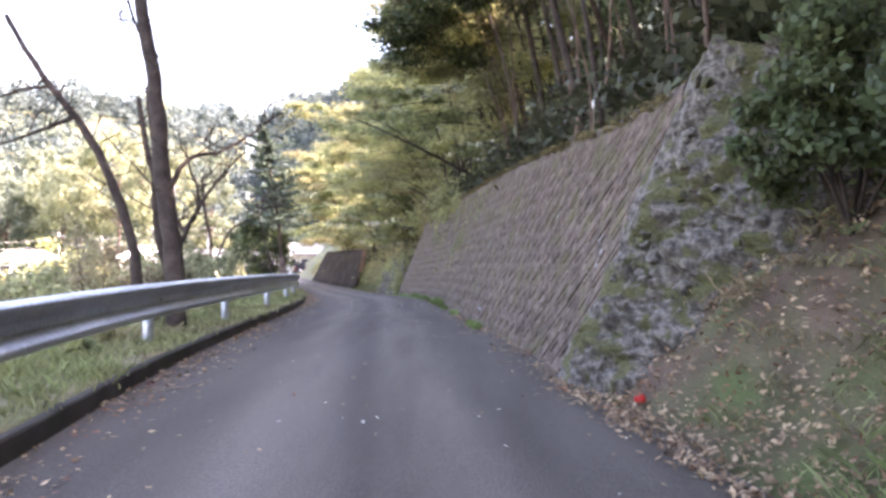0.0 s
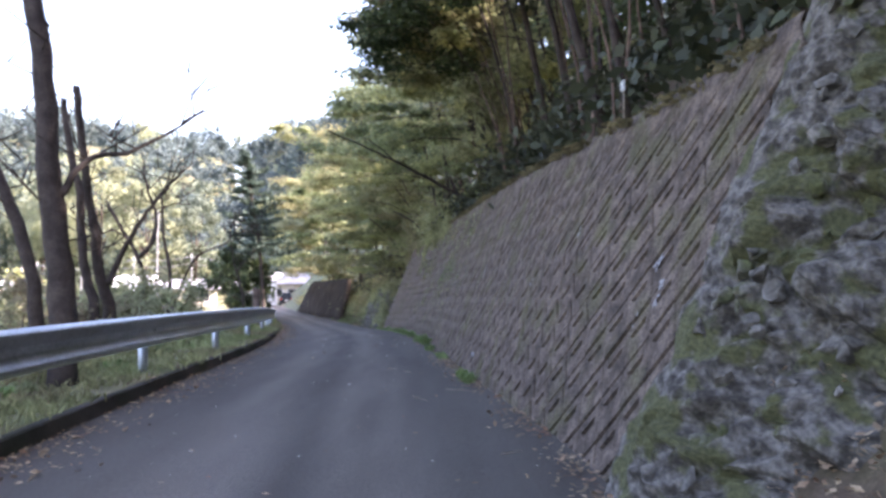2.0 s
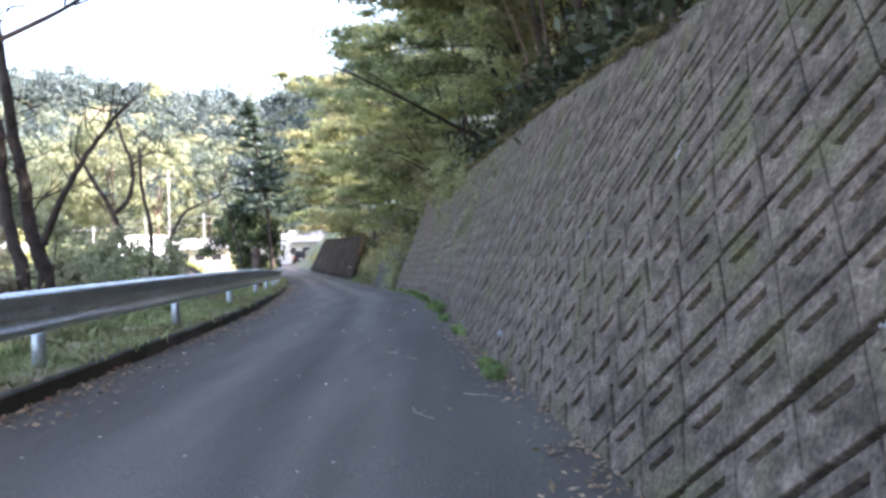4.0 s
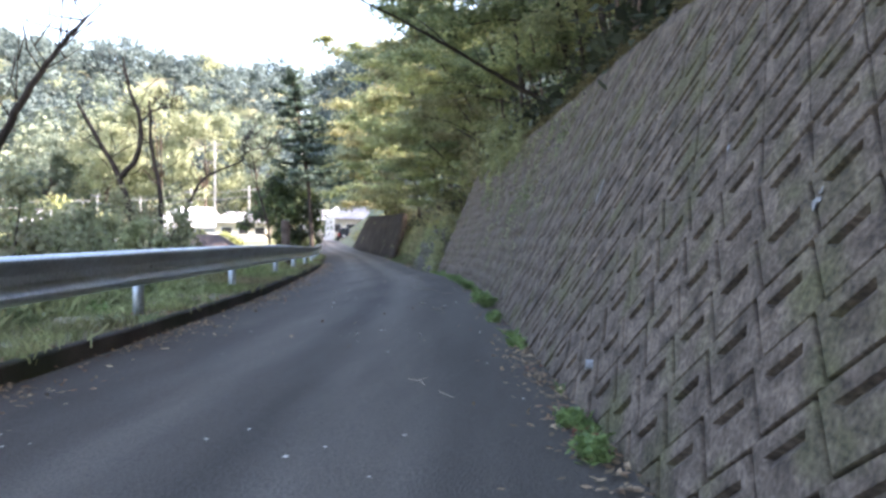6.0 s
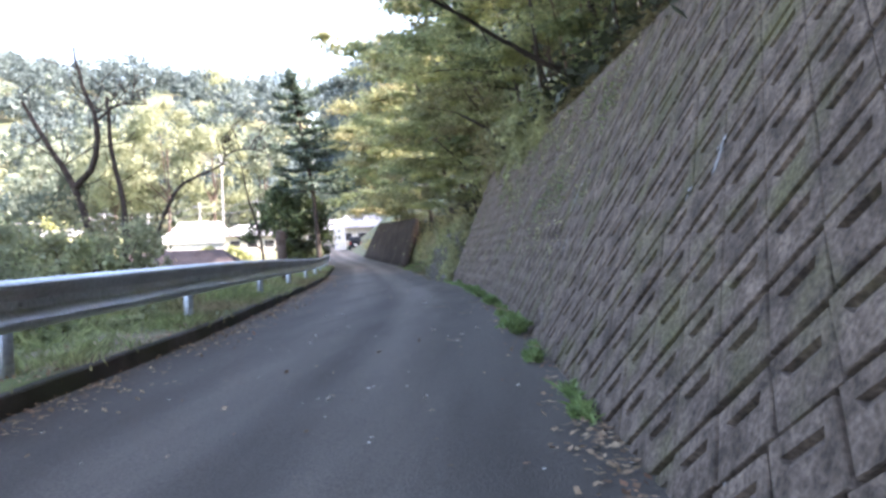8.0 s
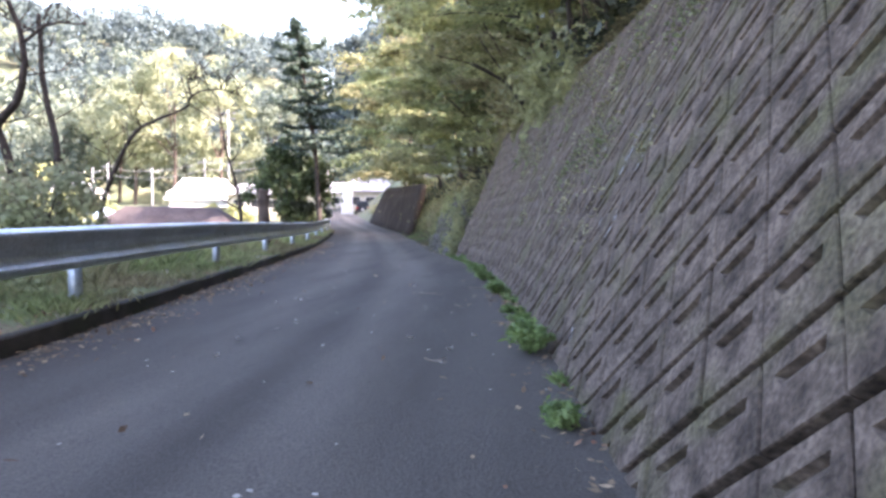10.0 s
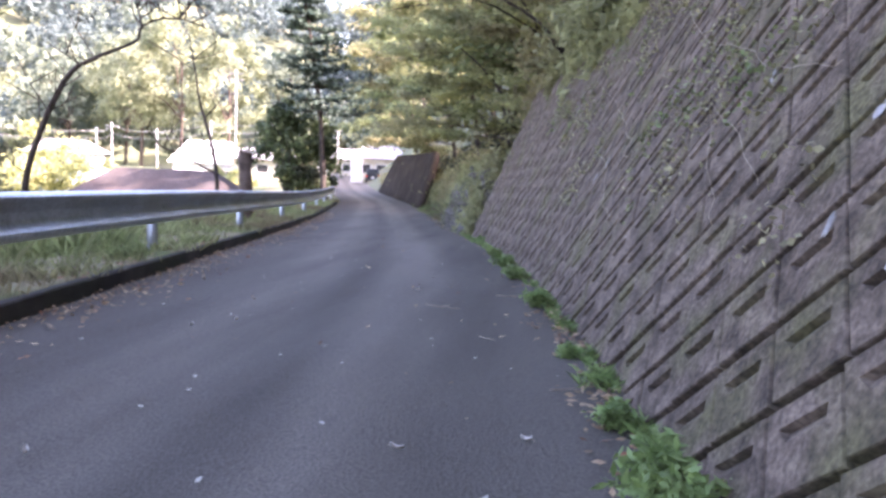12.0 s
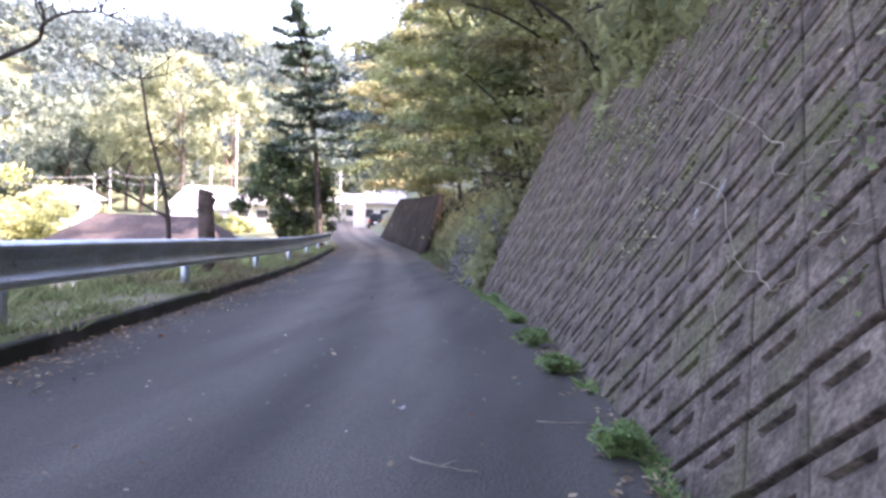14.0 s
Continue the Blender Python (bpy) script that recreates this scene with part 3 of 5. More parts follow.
def stone_mesh(seed):
    rng = random.Random(seed)
    bm = bmesh.new()
    bmesh.ops.create_icosphere(bm, subdivisions=2, radius=0.5)
    planes = [(Vector((rng.gauss(0, 1), rng.gauss(0, 1), rng.gauss(0, 1))).normalized(), rng.uniform(0.16, 0.4)) for _ in range(9)]
    for v in bm.verts:
        for n, d in planes:
            k = v.co.dot(n) - d
            if k > 0:
                v.co -= n * k
        v.co *= 1 + 0.22 * noise.fractal(v.co * 4 + Vector((seed, 0, 0)), 1.0, 2.0, 3)
    me = bpy.data.meshes.new("stone")
    bm.to_mesh(me)
    bm.free()
    me.materials.append(STONE)
    return me


STONE = material("broken_stone", (0.06, 0.054, 0.043), (0.2, 0.186, 0.158), 13.0, 0.95, 1.0, c3=(0.075, 0.082, 0.034), fine=36, spread=0.25, patch=(0.49, 0.62), grain=0.45)


def scatter_stones(rock, count, y0, y1, z0, z1, batter, recede, seed, sizes):
    meshes = [stone_mesh(seed + k) for k in range(7)]
    rng = random.Random(seed)
    for k in range(count):
        y = rng.uniform(y0, y1)
        z = rng.uniform(z0, z1)
        if recede and y > wall_end(z) - 0.15:
            continue
        s = rng.uniform(*sizes) * (0.6 + 0.8 * rng.random() ** 3)
        x = float(wall_x(y)) + batter * z + recede * max(0.0, 5.9 - y) + (0.9 * max(0.0, 4.7 - y) ** 2 if recede else 0.0) + rng.uniform(-0.02, 0.06)
        ob = new("stone", meshes[k % 7])
        ob.parent = rock
        ob.matrix_basis = pose(x, y, z, rng.uniform(0, 360), rng.uniform(0, 360), rng.uniform(0, 360)) @ Matrix.Diagonal((s, s * rng.uniform(0.6, 1.1), s * rng.uniform(0.5, 0.9), 1))


scatter_stones(ROCK_NEAR, 295, 4.5, 6.35, -0.15, 2.7, 0.42, 0.75, 30, (0.06, 0.22))
ROCK_FAR = build_outcrop("rock_outcrop", 32.0, 37.5, -1.6, 0.55, 0.5, -0.1, 9.0, "pale broken rock face overgrown with grass beyond the wall")
scatter_stones(ROCK_FAR, 60, 32.3, 37, -1.1, 0.5, 0.5, 0.0, 60, (0.2, 0.5))
build_blocks()


# ---- trees ----
def tree(name, base, lines, mat, label, crown=None, group=""):
    """lines: (part name, points, r0, r1); crown: (points, leaf size, material, seed)."""
    t = thing(name, base, label, "tree", group)
    b = Vector(base)
    for i, (nm, pts, r0, r1) in enumerate(lines):
        limb(nm, [Vector(p) - b for p in pts], r0, r1, mat, t, wob=0.012, seed=i + int(abs(base[1]) * 10))
    if name == "bare_tree":
        rng = random.Random(int(abs(base[0]) * 100))
        vs, fs = [], []
        for nm, pts, r0, r1 in lines:
            line = bent([Vector(p) - b for p in pts], 5)
            for k in range(2 + 2 * len(pts)):
                i = rng.randrange(len(line) // 3, len(line))
                p = line[i]
                d = Vector((rng.gauss(0, 1), rng.gauss(0, 1), rng.uniform(0.1, 1.2))).normalized()
                ln = rng.uniform(0.35, 1.1)
                q = p + d * ln * 0.5 + Vector((0, 0, 0.05))
                e = p + d * ln + Vector((rng.uniform(-0.1, 0.1), rng.uniform(-0.1, 0.1), 0.15))
                for tw in ([p, q, e], [q, q + Vector((rng.gauss(0, 0.2), rng.gauss(0, 0.2), 0.25))]):
                    v2, f2 = tube(tw, [0.012, 0.008, 0.004][:len(tw)], 4)
                    o = len(vs)
                    vs += v2
                    fs += [tuple(o + m for m in f) for f in f2]
        mesh_object("crown", vs, fs, mat, t)
    if crown:
        pts, size, leaf, seed, nrm = crown
        rng = np.random.default_rng(seed)
        quads_object("crown", leaf_quads(np.asarray(pts) - np.array(base), size, rng, 0.3, facing=nrm, jitter=0.7), leaf, t)
    return t


def slope_tree(x, y, h, lean, seed, leaf, size, count, spread=1.0, low=0.4, trunk=0.09, bark=BARK_DARK, layer=0.6):
    """A tree on the wooded slope, leaning out over the road by lean metres."""
    rng = np.random.default_rng(seed)
    z = right_height(x, y)
    b = Vector((x, y, z - 0.15))
    top = Vector((x - lean, y + rng.uniform(-0.6, 0.6), z + h))
    mid = b.lerp(top, 0.5) + Vector((lean * 0.15, rng.uniform(-0.3, 0.3), 0.1 * h))
    lines = [("trunk", [b, mid, top], trunk, trunk * 0.25)]
    centres, radii = [], []
    for k in range(7):
        t = low + (1 - low) * (k + rng.uniform(0, 0.8)) / 7
        s = b.lerp(mid, min(1, t * 2)) if t < 0.5 else mid.lerp(top, t * 2 - 1)
        reach = spread * rng.uniform(0.6, 1.5) * (1.15 - 0.5 * t)
        w = rng.uniform(0, 2 * math.pi)
        e = s + Vector((math.cos(w) * reach - 0.45 * spread, math.sin(w) * reach, rng.uniform(-0.1, 0.5)))
        if k < 5:
            lines.append(("limb", [s, s.lerp(e, 0.55) + Vector((0, 0, 0.12)), e], trunk * 0.4, 0.012))
        for q in (0.4, 0.65, 0.9, 1.15):
            centres.append(s.lerp(e, q) + Vector(rng.normal(size=3) * 0.3))
            radii.append(spread * rng.uniform(0.3, 0.62))
    centres.append(top)
    radii.append(spread * 0.6)
    pts, nrm = clump_points(centres, radii, count // len(centres), rng, layer, 0.15, True)
    nrm[:, 2] += 0.5 + (0.6 - layer) * 4
    return tree("slope_tree", tuple(b), lines, bark, "leaning broadleaf tree on the slope above the wall", (pts, size, leaf, seed, nrm), "trees on the slope")


def bush(x, y, z, r, h, seed, leaf, size, count, label, name="bush", lean=0.0, open_=0.3, flat=0.8, clumps=16):
    rng = np.random.default_rng(seed)
    t = thing(name, (x, y, z), label, "bush")
    cs, rs = [], []
    for k in range(clumps):
        w, q = rng.uniform(0, 2 * math.pi), math.sqrt(rng.random())
        cz = h * rng.uniform(0.2, 0.95) * (1 - 0.4 * q)
        cs.append((math.cos(w) * q * r - lean * cz / h, math.sin(w) * q * r, cz))
        rs.append(r * rng.uniform(0.22, 0.45) * (16 / clumps) ** 0.4)
    for k in range(min(clumps, 6 if clumps < 20 else 11)):
        limb("stem", [(0, 0, -0.1), Vector(cs[k]) * 0.6, cs[k]], 0.02 * r + 0.008, 0.006, BARK_DARK, t, n=3, sides=5)
    pts, nrm = clump_points(cs, rs, count // clumps, rng, flat, open_, True)
    quads_object("leaves", leaf_quads(pts, size, rng, 0.2, facing=nrm, jitter=0.6), leaf, t)
    return t


rng0 = random.Random(11)


def crest_x(y):
    return float(wall_x(y)) + BATTER * float(crest_z(y))


# trees over the crest: near ones coloured dark for shade, with bare stems; farther ones yellow-green and hanging low
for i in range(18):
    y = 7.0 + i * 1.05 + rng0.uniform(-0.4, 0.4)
    # Near crowns lean farther out, unseen overhead, to shade the upper wall
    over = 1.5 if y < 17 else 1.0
    slope_tree(crest_x(y) + rng0.uniform(0.7, 3.2), y, rng0.uniform(4.5, 7.0) * (0.6 + 0.4 * over), rng0.uniform(1.3, 3.2) * over, 100 + i, LEAF_DARK_SHADE if y < 18 else LEAF_BUSH if y < 21 else LEAF_OLIVE, 0.09, 5400, 1.3 + 0.2 * over, 0.55, rng0.uniform(0.04, 0.09), BARK_DARK, 0.4)
for i in range(32):
    y = 4 + i * 1.3 + rng0.uniform(-0.5, 0.5)
    slope_tree(crest_x(y) + rng0.uniform(3.5, 12), y, rng0.uniform(7, 11), rng0.uniform(0, 2), 200 + i, LEAF_DARK_SHADE if y < 20 else LEAF_BUSH, 0.16, 4600, 2.3, 0.12, 0.13)
for i in range(15):
    y = 19.5 + i * 1.5 + rng0.uniform(-0.5, 0.5)
    slope_tree(crest_x(y) + rng0.uniform(0.6, 2.2), y, rng0.uniform(3.5, 7.5), rng0.uniform(1.5, 3.2), 300 + i, (LEAF_YELLOW, LEAF_OLIVE, LEAF_YELLOW, LEAF_GREEN)[i % 4], 0.085, 7200, 1.8, 0.12, 0.07, layer=0.22)
for i in range(13):
    y = 36 + i * 2.8 + rng0.uniform(-0.8, 0.8)
    slope_tree(crest_x(y) + rng0.uniform(0.5, 3.0), y, rng0.uniform(7, 11), rng0.uniform(2.0, 3.5), 400 + i, LEAF_GREEN if i % 2 else LEAF_OLIVE, 0.15, 6500, 2.4, 0.12, 0.13, layer=0.3)
# thin bare saplings between the crest and the darker trees
for i in range(34):
    y = 6.6 + i * 0.68 + rng0.uniform(-0.3, 0.3)
    x = crest_x(y) + rng0.uniform(0.25, 2.4)
    z = right_height(x, y)
    h, lean = rng0.uniform(2.2, 4.5), rng0.uniform(-0.3, 1.0)
    sap = thing("sapling", (x, y, z - 0.1), "thin bare brown sapling on the dark slope above the wall", "sapling", "saplings on the slope")
    w = rng0.uniform(-0.5, 0.5)
    limb("trunk", [(0, 0, 0), (-lean * 0.35 + 0.1, w * 0.4, h * 0.4), (-lean, w, h)], rng0.uniform(0.02, 0.05), 0.01, SAPLING, sap, n=4, wob=0.02, sides=6, seed=i)
    for k in range(2):
        f = rng0.uniform(0.35, 0.8)
        limb("limb", [(-lean * f, w * f, h * f), (-lean * f + rng0.uniform(-0.6, 0.3), w * f + rng0.uniform(-0.5, 0.5), h * f + rng0.uniform(0.3, 0.7))], 0.012, 0.004, SAPLING, sap, n=3, wob=0.02, sides=5, seed=i + 50)
for i in range(6):
    y = -1.5 + i * 1.3
    slope_tree(crest_x(y) + rng0.uniform(0.7, 1.8), y, rng0.uniform(3, 5), rng0.uniform(1.0, 1.8), 500 + i, LEAF_BUSH, 0.05, 10000, 1.2, 0.2, 0.06)

for k, (x, y, r, h, lean) in enumerate(((3.0, 4.0, 0.8, 1.45, 0.45), (2.9, 3.2, 0.7, 1.3, 0.3), (3.1, 4.8, 0.7, 1.3, 0.6), (3.5, 4.2, 0.8, 1.5, 0.3), (2.55, 4.45, 0.5, 1.25, 0.35))):
    bush(x, y, right_height(x, y), r, h, 560 + k, LEAF_BUSH, 0.039, 9000, "leafy green bush overhanging the rock outcrop", lean=lean, open_=0.1, clumps=24)

# Unseen trees behind the start, added to keep sun off lane and rail
for i in range(16):
    y = -24 + i * 1.8
    slope_tree(crest_x(y) + rng0.uniform(1.5, 11), y, rng0.uniform(6, 9), rng0.uniform(0.5, 2.0), 520 + i, LEAF_DARK_SHADE, 0.22, 2600, 2.3, 0.15, 0.12)

# low shrubs beneath the guard rail
for k in range(16):
    y = 7.0 + k * 0.8 + rng0.uniform(-0.3, 0.3)
    d = rng0.uniform(0.75, 1.3)
    r = rng0.uniform(0.13, 0.22)
    x = float(kerb_x(y)) - d
    bush(x, y, left_height(x, y) - 0.03, r, r * 1.3, 600 + k, (LEAF_GREEN, LEAF_PALE, WEED, LEAF_PALE)[k % 4], 0.03, 640, "small leafy shrub on the verge beneath the guard rail")

# bare trees on the verge
tree("bare_tree", (-3.68, 9.8, -0.3), [
    ("trunk", [(-3.68, 9.8, -0.3), (-3.66, 9.8, 0.6), (-3.85, 9.85, 2.0), (-4.0, 9.9, 3.4), (-4.2, 9.9, 4.6), (-4.45, 9.9, 6.5)], 0.155, 0.07),
    ("limb", [(-3.95, 9.9, 3.7), (-4.3, 10.0, 4.2), (-4.6, 10.1, 5.2)], 0.04, 0.012),
    ("limb", [(-3.75, 9.85, 1.9), (-3.55, 10.0, 2.3), (-3.1, 10.2, 2.45), (-2.5, 10.5, 2.95)], 0.045, 0.012),
], BARK_DARK, "bare leafless tree with a straight dark trunk behind the guard rail")
tree("bare_tree", (-5.1, 11.8, -0.8), [
    ("trunk", [(-5.1, 11.8, -0.8), (-5.05, 11.8, 0.7), (-5.4, 11.8, 2.0), (-5.9, 11.8, 3.0), (-6.6, 11.8, 3.9), (-7.2, 11.8, 4.9)], 0.105, 0.04),
    ("limb", [(-6.1, 11.8, 3.2), (-6.8, 11.7, 2.9), (-7.8, 11.6, 2.5)], 0.04, 0.012),
    ("limb", [(-6.5, 11.8, 3.7), (-7.0, 11.9, 3.7), (-7.9, 12, 3.4)], 0.03, 0.01),
], BARK_DARK, "bare leaning tree with a curved thin trunk")
tree("bare_tree", (-5.53, 15.00, -1.6), [
    ("trunk", [(-5.48, 15.00, -1.60), (-5.53, 15.00, 0.40), (-5.65, 15.00, 0.88), (-5.76, 15.00, 1.35), (-5.82, 15.00, 1.89), (-5.94, 15.00, 2.50), (-6.04, 15.00, 3.24), (-6.19, 15.00, 4.44)], 0.12, 0.06),
    ("limb", [(-5.58, 15.00, 0.95), (-5.37, 15.00, 1.44), (-5.10, 15.00, 1.93), (-4.80, 15.00, 2.38), (-4.50, 15.00, 2.72), (-4.30, 15.00, 2.93)], 0.06, 0.015)], BARK_DARK, "bare forked tree with one long leaning branch")
tree("bare_tree", (-5.60, 14.60, -1.6), [
    ("trunk", [(-5.60, 14.60, -1.60), (-5.60, 14.60, 0.40), (-5.76, 14.60, 1.05), (-5.86, 14.60, 1.82), (-5.89, 14.60, 2.47), (-6.05, 14.60, 3.11), (-6.20, 14.60, 4.11)], 0.10, 0.05)], BARK_DARK, "slender bare tree beside a forked one")
tree("bare_tree", (-8.2, 23.2, -1.8), [
    ("trunk", [(-8.1, 23.2, -1.8), (-8.1, 23.2, 0.3), (-8.4, 23.1, 1.65), (-8.9, 23.0, 2.6), (-9.3, 23.0, 3.3)], 0.10, 0.03),
    ("limb", [(-8.4, 23.1, 1.65), (-8.0, 23.1, 2.1), (-7.9, 23.1, 2.9), (-8.15, 23.1, 3.6), (-8.3, 23.1, 4.3)], 0.075, 0.02),
    ("limb", [(-7.9, 23.1, 2.9), (-7.5, 23.2, 3.2), (-7.0, 23.3, 3.2)], 0.03, 0.01),
    ("limb", [(-7.6, 23.4, -0.5), (-7.6, 23.4, 1.2), (-7.8, 23.4, 2.4), (-7.85, 23.4, 3.4)], 0.07, 0.03),
], BARK_DARK, "bare forked tree with twisted dark branches")
tree("bare_tree", (-7.3, 29.5, -1.6), [
    ("trunk", [(-7.0, 29.5, -1.6), (-7.1, 29.5, 0.4), (-7.4, 29.5, 1.5), (-7.6, 29.5, 2.6)], 0.05, 0.015),
    ("limb", [(-7.1, 29.5, 0.2), (-7.7, 29.5, 0.5), (-8.3, 29.5, 0.7)], 0.03, 0.01),
], BARK_DARK, "thin bare sapling behind the guard rail")
stump = thing("tree_stump", (-6.75, 30.2, -1.6), "tall cut-off tree stump with bark beside the guard rail", "stump")
limb("trunk", [(0, 0, 0), (0.02, 0, 1.2), (-0.02, 0, 2.1), (0.0, 0, 2.27)], 0.15, 0.13, BARK, stump, sides=12)
limb("branch_stub", [(0.02, 0, 1.9), (0.14, 0, 2.15)], 0.06, 0.05, BARK, stump)


def pine(base, h, lean, seed):
    rng = np.random.default_rng(seed)
    t = thing("pine_tree", base, "tall conifer with flat layered branches past the guard rail", "tree")
    limb("trunk", [(0, 0, 0), (lean * 0.25, 0, h * 0.45), (lean, 0, h)], 0.2, 0.03, BARK_DARK, t)
    pts = []
    for k in range(10):
        u = (k + rng.uniform(-0.25, 0.25)) / 9.3
        z = h * (0.4 + 0.56 * u)
        sx = lean * (0.55 * z / h + 0.45 * (z / h) ** 2)
        for j in range(4):
            w = 2 * math.pi * (j + 0.5 * (k % 2)) / 4 + rng.uniform(-0.6, 0.6)
            reach = (0.5 + 2.7 * max(0.0, 1 - u) ** 0.8) * rng.uniform(0.45, 1.2)
            s = Vector((sx, 0, z + rng.uniform(-0.15, 0.15)))
            tip = s + Vector((math.cos(w) * reach, math.sin(w) * reach, 0.16 * reach + rng.uniform(-0.3, 0.35)))
            mid = s.lerp(tip, 0.55) + Vector((0, 0, -0.09 * reach))
            limb("limb", [s, mid, tip], 0.035, 0.01, BARK_DARK, t, n=3, sides=5)
            side = Vector((-math.sin(w), math.cos(w), 0))
            for q in np.linspace(0.25, 1.05, 9):
                c = s.lerp(mid, float(q) / 0.55) if q < 0.55 else mid.lerp(tip, (float(q) - 0.55) / 0.45)
                wide = 0.34 * reach * (1.1 - abs(q - 0.6)) * 0.6
                off = rng.normal(size=(19, 1)) * wide * np.array(side) + rng.normal(size=(19, 3)) * np.array([0.1, 0.1, 0.045])
                pts.append(np.array(c) + off + np.array([0, 0, 0.05]))
    for k in range(4):
        pts.append(np.array((lean, 0, h - 0.2 + 0.12 * k)) + rng.normal(size=(30, 3)) * np.array([0.12, 0.12, 0.1]))
    quads_object("crown", leaf_quads(np.concatenate(pts), 0.13, rng, 0.5, 2.5), NEEDLE, t)
    return t


pine((-11.5, 51.5, -1.9), 11.6, -1.5, 5)


def behind_sight(x, y):
    """True where a shrub stays clear of the open view down the valley."""
    return x < 0.16 - (y - 6.4) * 0.45 and x < -0.13 - (y - 11.4) * 0.54 and x < -0.9 - (y - 18.4) * 0.74


# loose feathery shrubs on the slope below the road
for i in range(22):
    y = 8.5 + i * 0.75 + rng0.uniform(-0.4, 0.4)
    x = float(kerb_x(y)) - rng0.uniform(2.4, 8)
    if not behind_sight(x, y):
        x = min(0.16 - (y - 6.4) * 0.45, -0.13 - (y - 11.4) * 0.54) - rng0.uniform(0.3, 3)
    base = left_height(x, y)
    top = rng0.uniform(0.7, 2.2)
    bush(x, y, base, rng0.uniform(1.0, 1.7), top - base, 600 + i, (LEAF_FEATHER, LEAF_PALE, LEAF_FEATHER)[i % 3], 0.07, 4500, "loose pale green bush on the slope below the road", open_=0.05, flat=1.0, clumps=30)
for i in range(16):
    y = rng0.uniform(20, 29)
    x = min(0.16 - (y - 6.4) * 0.45, -0.13 - (y - 11.4) * 0.54) - 0.9 - 5.5 * rng0.random()
    base = left_height(x, y)
    top = rng0.uniform(0.5, 2.1)
    bush(x, y, base, rng0.uniform(1.0, 1.7), top - base, 660 + i, (LEAF_FEATHER, LEAF_PALE, LEAF_FEATHER, LEAF_YELLOW)[i % 4], 0.07, 4500, "tall feathery pale green shrub on the valley slope", open_=0.05, flat=1.0, clumps=30)
bush(-29.5, 54, left_height(-29.5, 54), 3.6, 6.6, 690, LEAF_YELLOW, 0.15, 9000, "big sunlit yellow-green shrub on the valley floor", open_=0.2, clumps=30)
bush(-33.5, 50, left_height(-33.5, 50), 3.2, 6.0, 691, LEAF_YELLOW, 0.15, 7000, "big sunlit yellow-green shrub on the valley floor", open_=0.2, clumps=30)
bush(-14.1, 53.5, -2.2, 2.7, 6.7, 77, LEAF_BUSH, 0.15, 11000, "dense dark evergreen shrub under the conifer", open_=0.15, clumps=34)
bush(-12.9, 53, -1.9, 1.1, 2.6, 78, LEAF_DARK_SHADE, 0.1, 3500, "dark leafy shrub at the foot of the conifer")


# ---- far woods ----
def far_spots(rng, count, near, far, thin):
    out = []
    while len(out) < count:
        a, r = rng.uniform(-1.1, 0.4), rng.uniform(near, far)
        x, y = -5 + math.sin(a) * r, 10 + math.cos(a) * r
        if y < 40 or x > kerb_x(y) + 60 or (r < 125 and rng.random() > thin):
            continue
        out.append((x, y, left_height(x, y) if x < kerb_x(y) else right_height(x, y)))
    return out


def crowns(spots, rng, low, high, clumps, per, leaf):
    """Domed crowns of many leaf clumps, one for each spot."""
    cs, rs = [], []
    for x, y, z in spots:
        s = rng.uniform(low, high)
        for k in range(clumps):
            w, e = rng.uniform(0, 2 * math.pi), rng.uniform(-0.15, 1.0)
            q = s * math.sqrt(max(0.0, 1 - e * e)) * rng.uniform(0.6, 1.0)
            cs.append((x + math.cos(w) * q, y + math.sin(w) * q, z + s * 0.9 + e * s * rng.uniform(0.9, 1.25)))
            rs.append(s * rng.uniform(0.28, 0.5))
    pts, nrm = clump_points(cs, rs, per, rng, 0.85, 0.6, True)
    nrm[:, 2] += 0.3
    return leaf_quads(pts, leaf, rng, 0.2, 1.3, facing=nrm, jitter=0.28)


def far_woods():
    rng = np.random.default_rng(21)
    green, blue, gold = [], [], []
    for x, y, z in far_spots(rng, 1250, 118, 270, 0.25):
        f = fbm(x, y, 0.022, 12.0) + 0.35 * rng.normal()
        # More bluish trees with distance: haze put into the wood's colour
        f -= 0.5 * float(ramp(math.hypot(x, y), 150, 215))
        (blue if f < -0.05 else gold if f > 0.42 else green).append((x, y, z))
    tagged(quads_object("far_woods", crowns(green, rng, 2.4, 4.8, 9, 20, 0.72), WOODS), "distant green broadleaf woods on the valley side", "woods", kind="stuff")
    tagged(quads_object("far_evergreens", crowns(blue, rng, 2.4, 4.4, 9, 20, 0.68), CONIFER_HAZY), "distant dark bluish evergreen stand on the hillside, haze put into its colour", "woods", kind="stuff")
    tagged(quads_object("far_sunlit_woods", crowns(gold, rng, 2.4, 4.6, 9, 20, 0.68), WOODS_GOLD), "distant sunlit yellow-green woods on the hillside", "woods", kind="stuff")


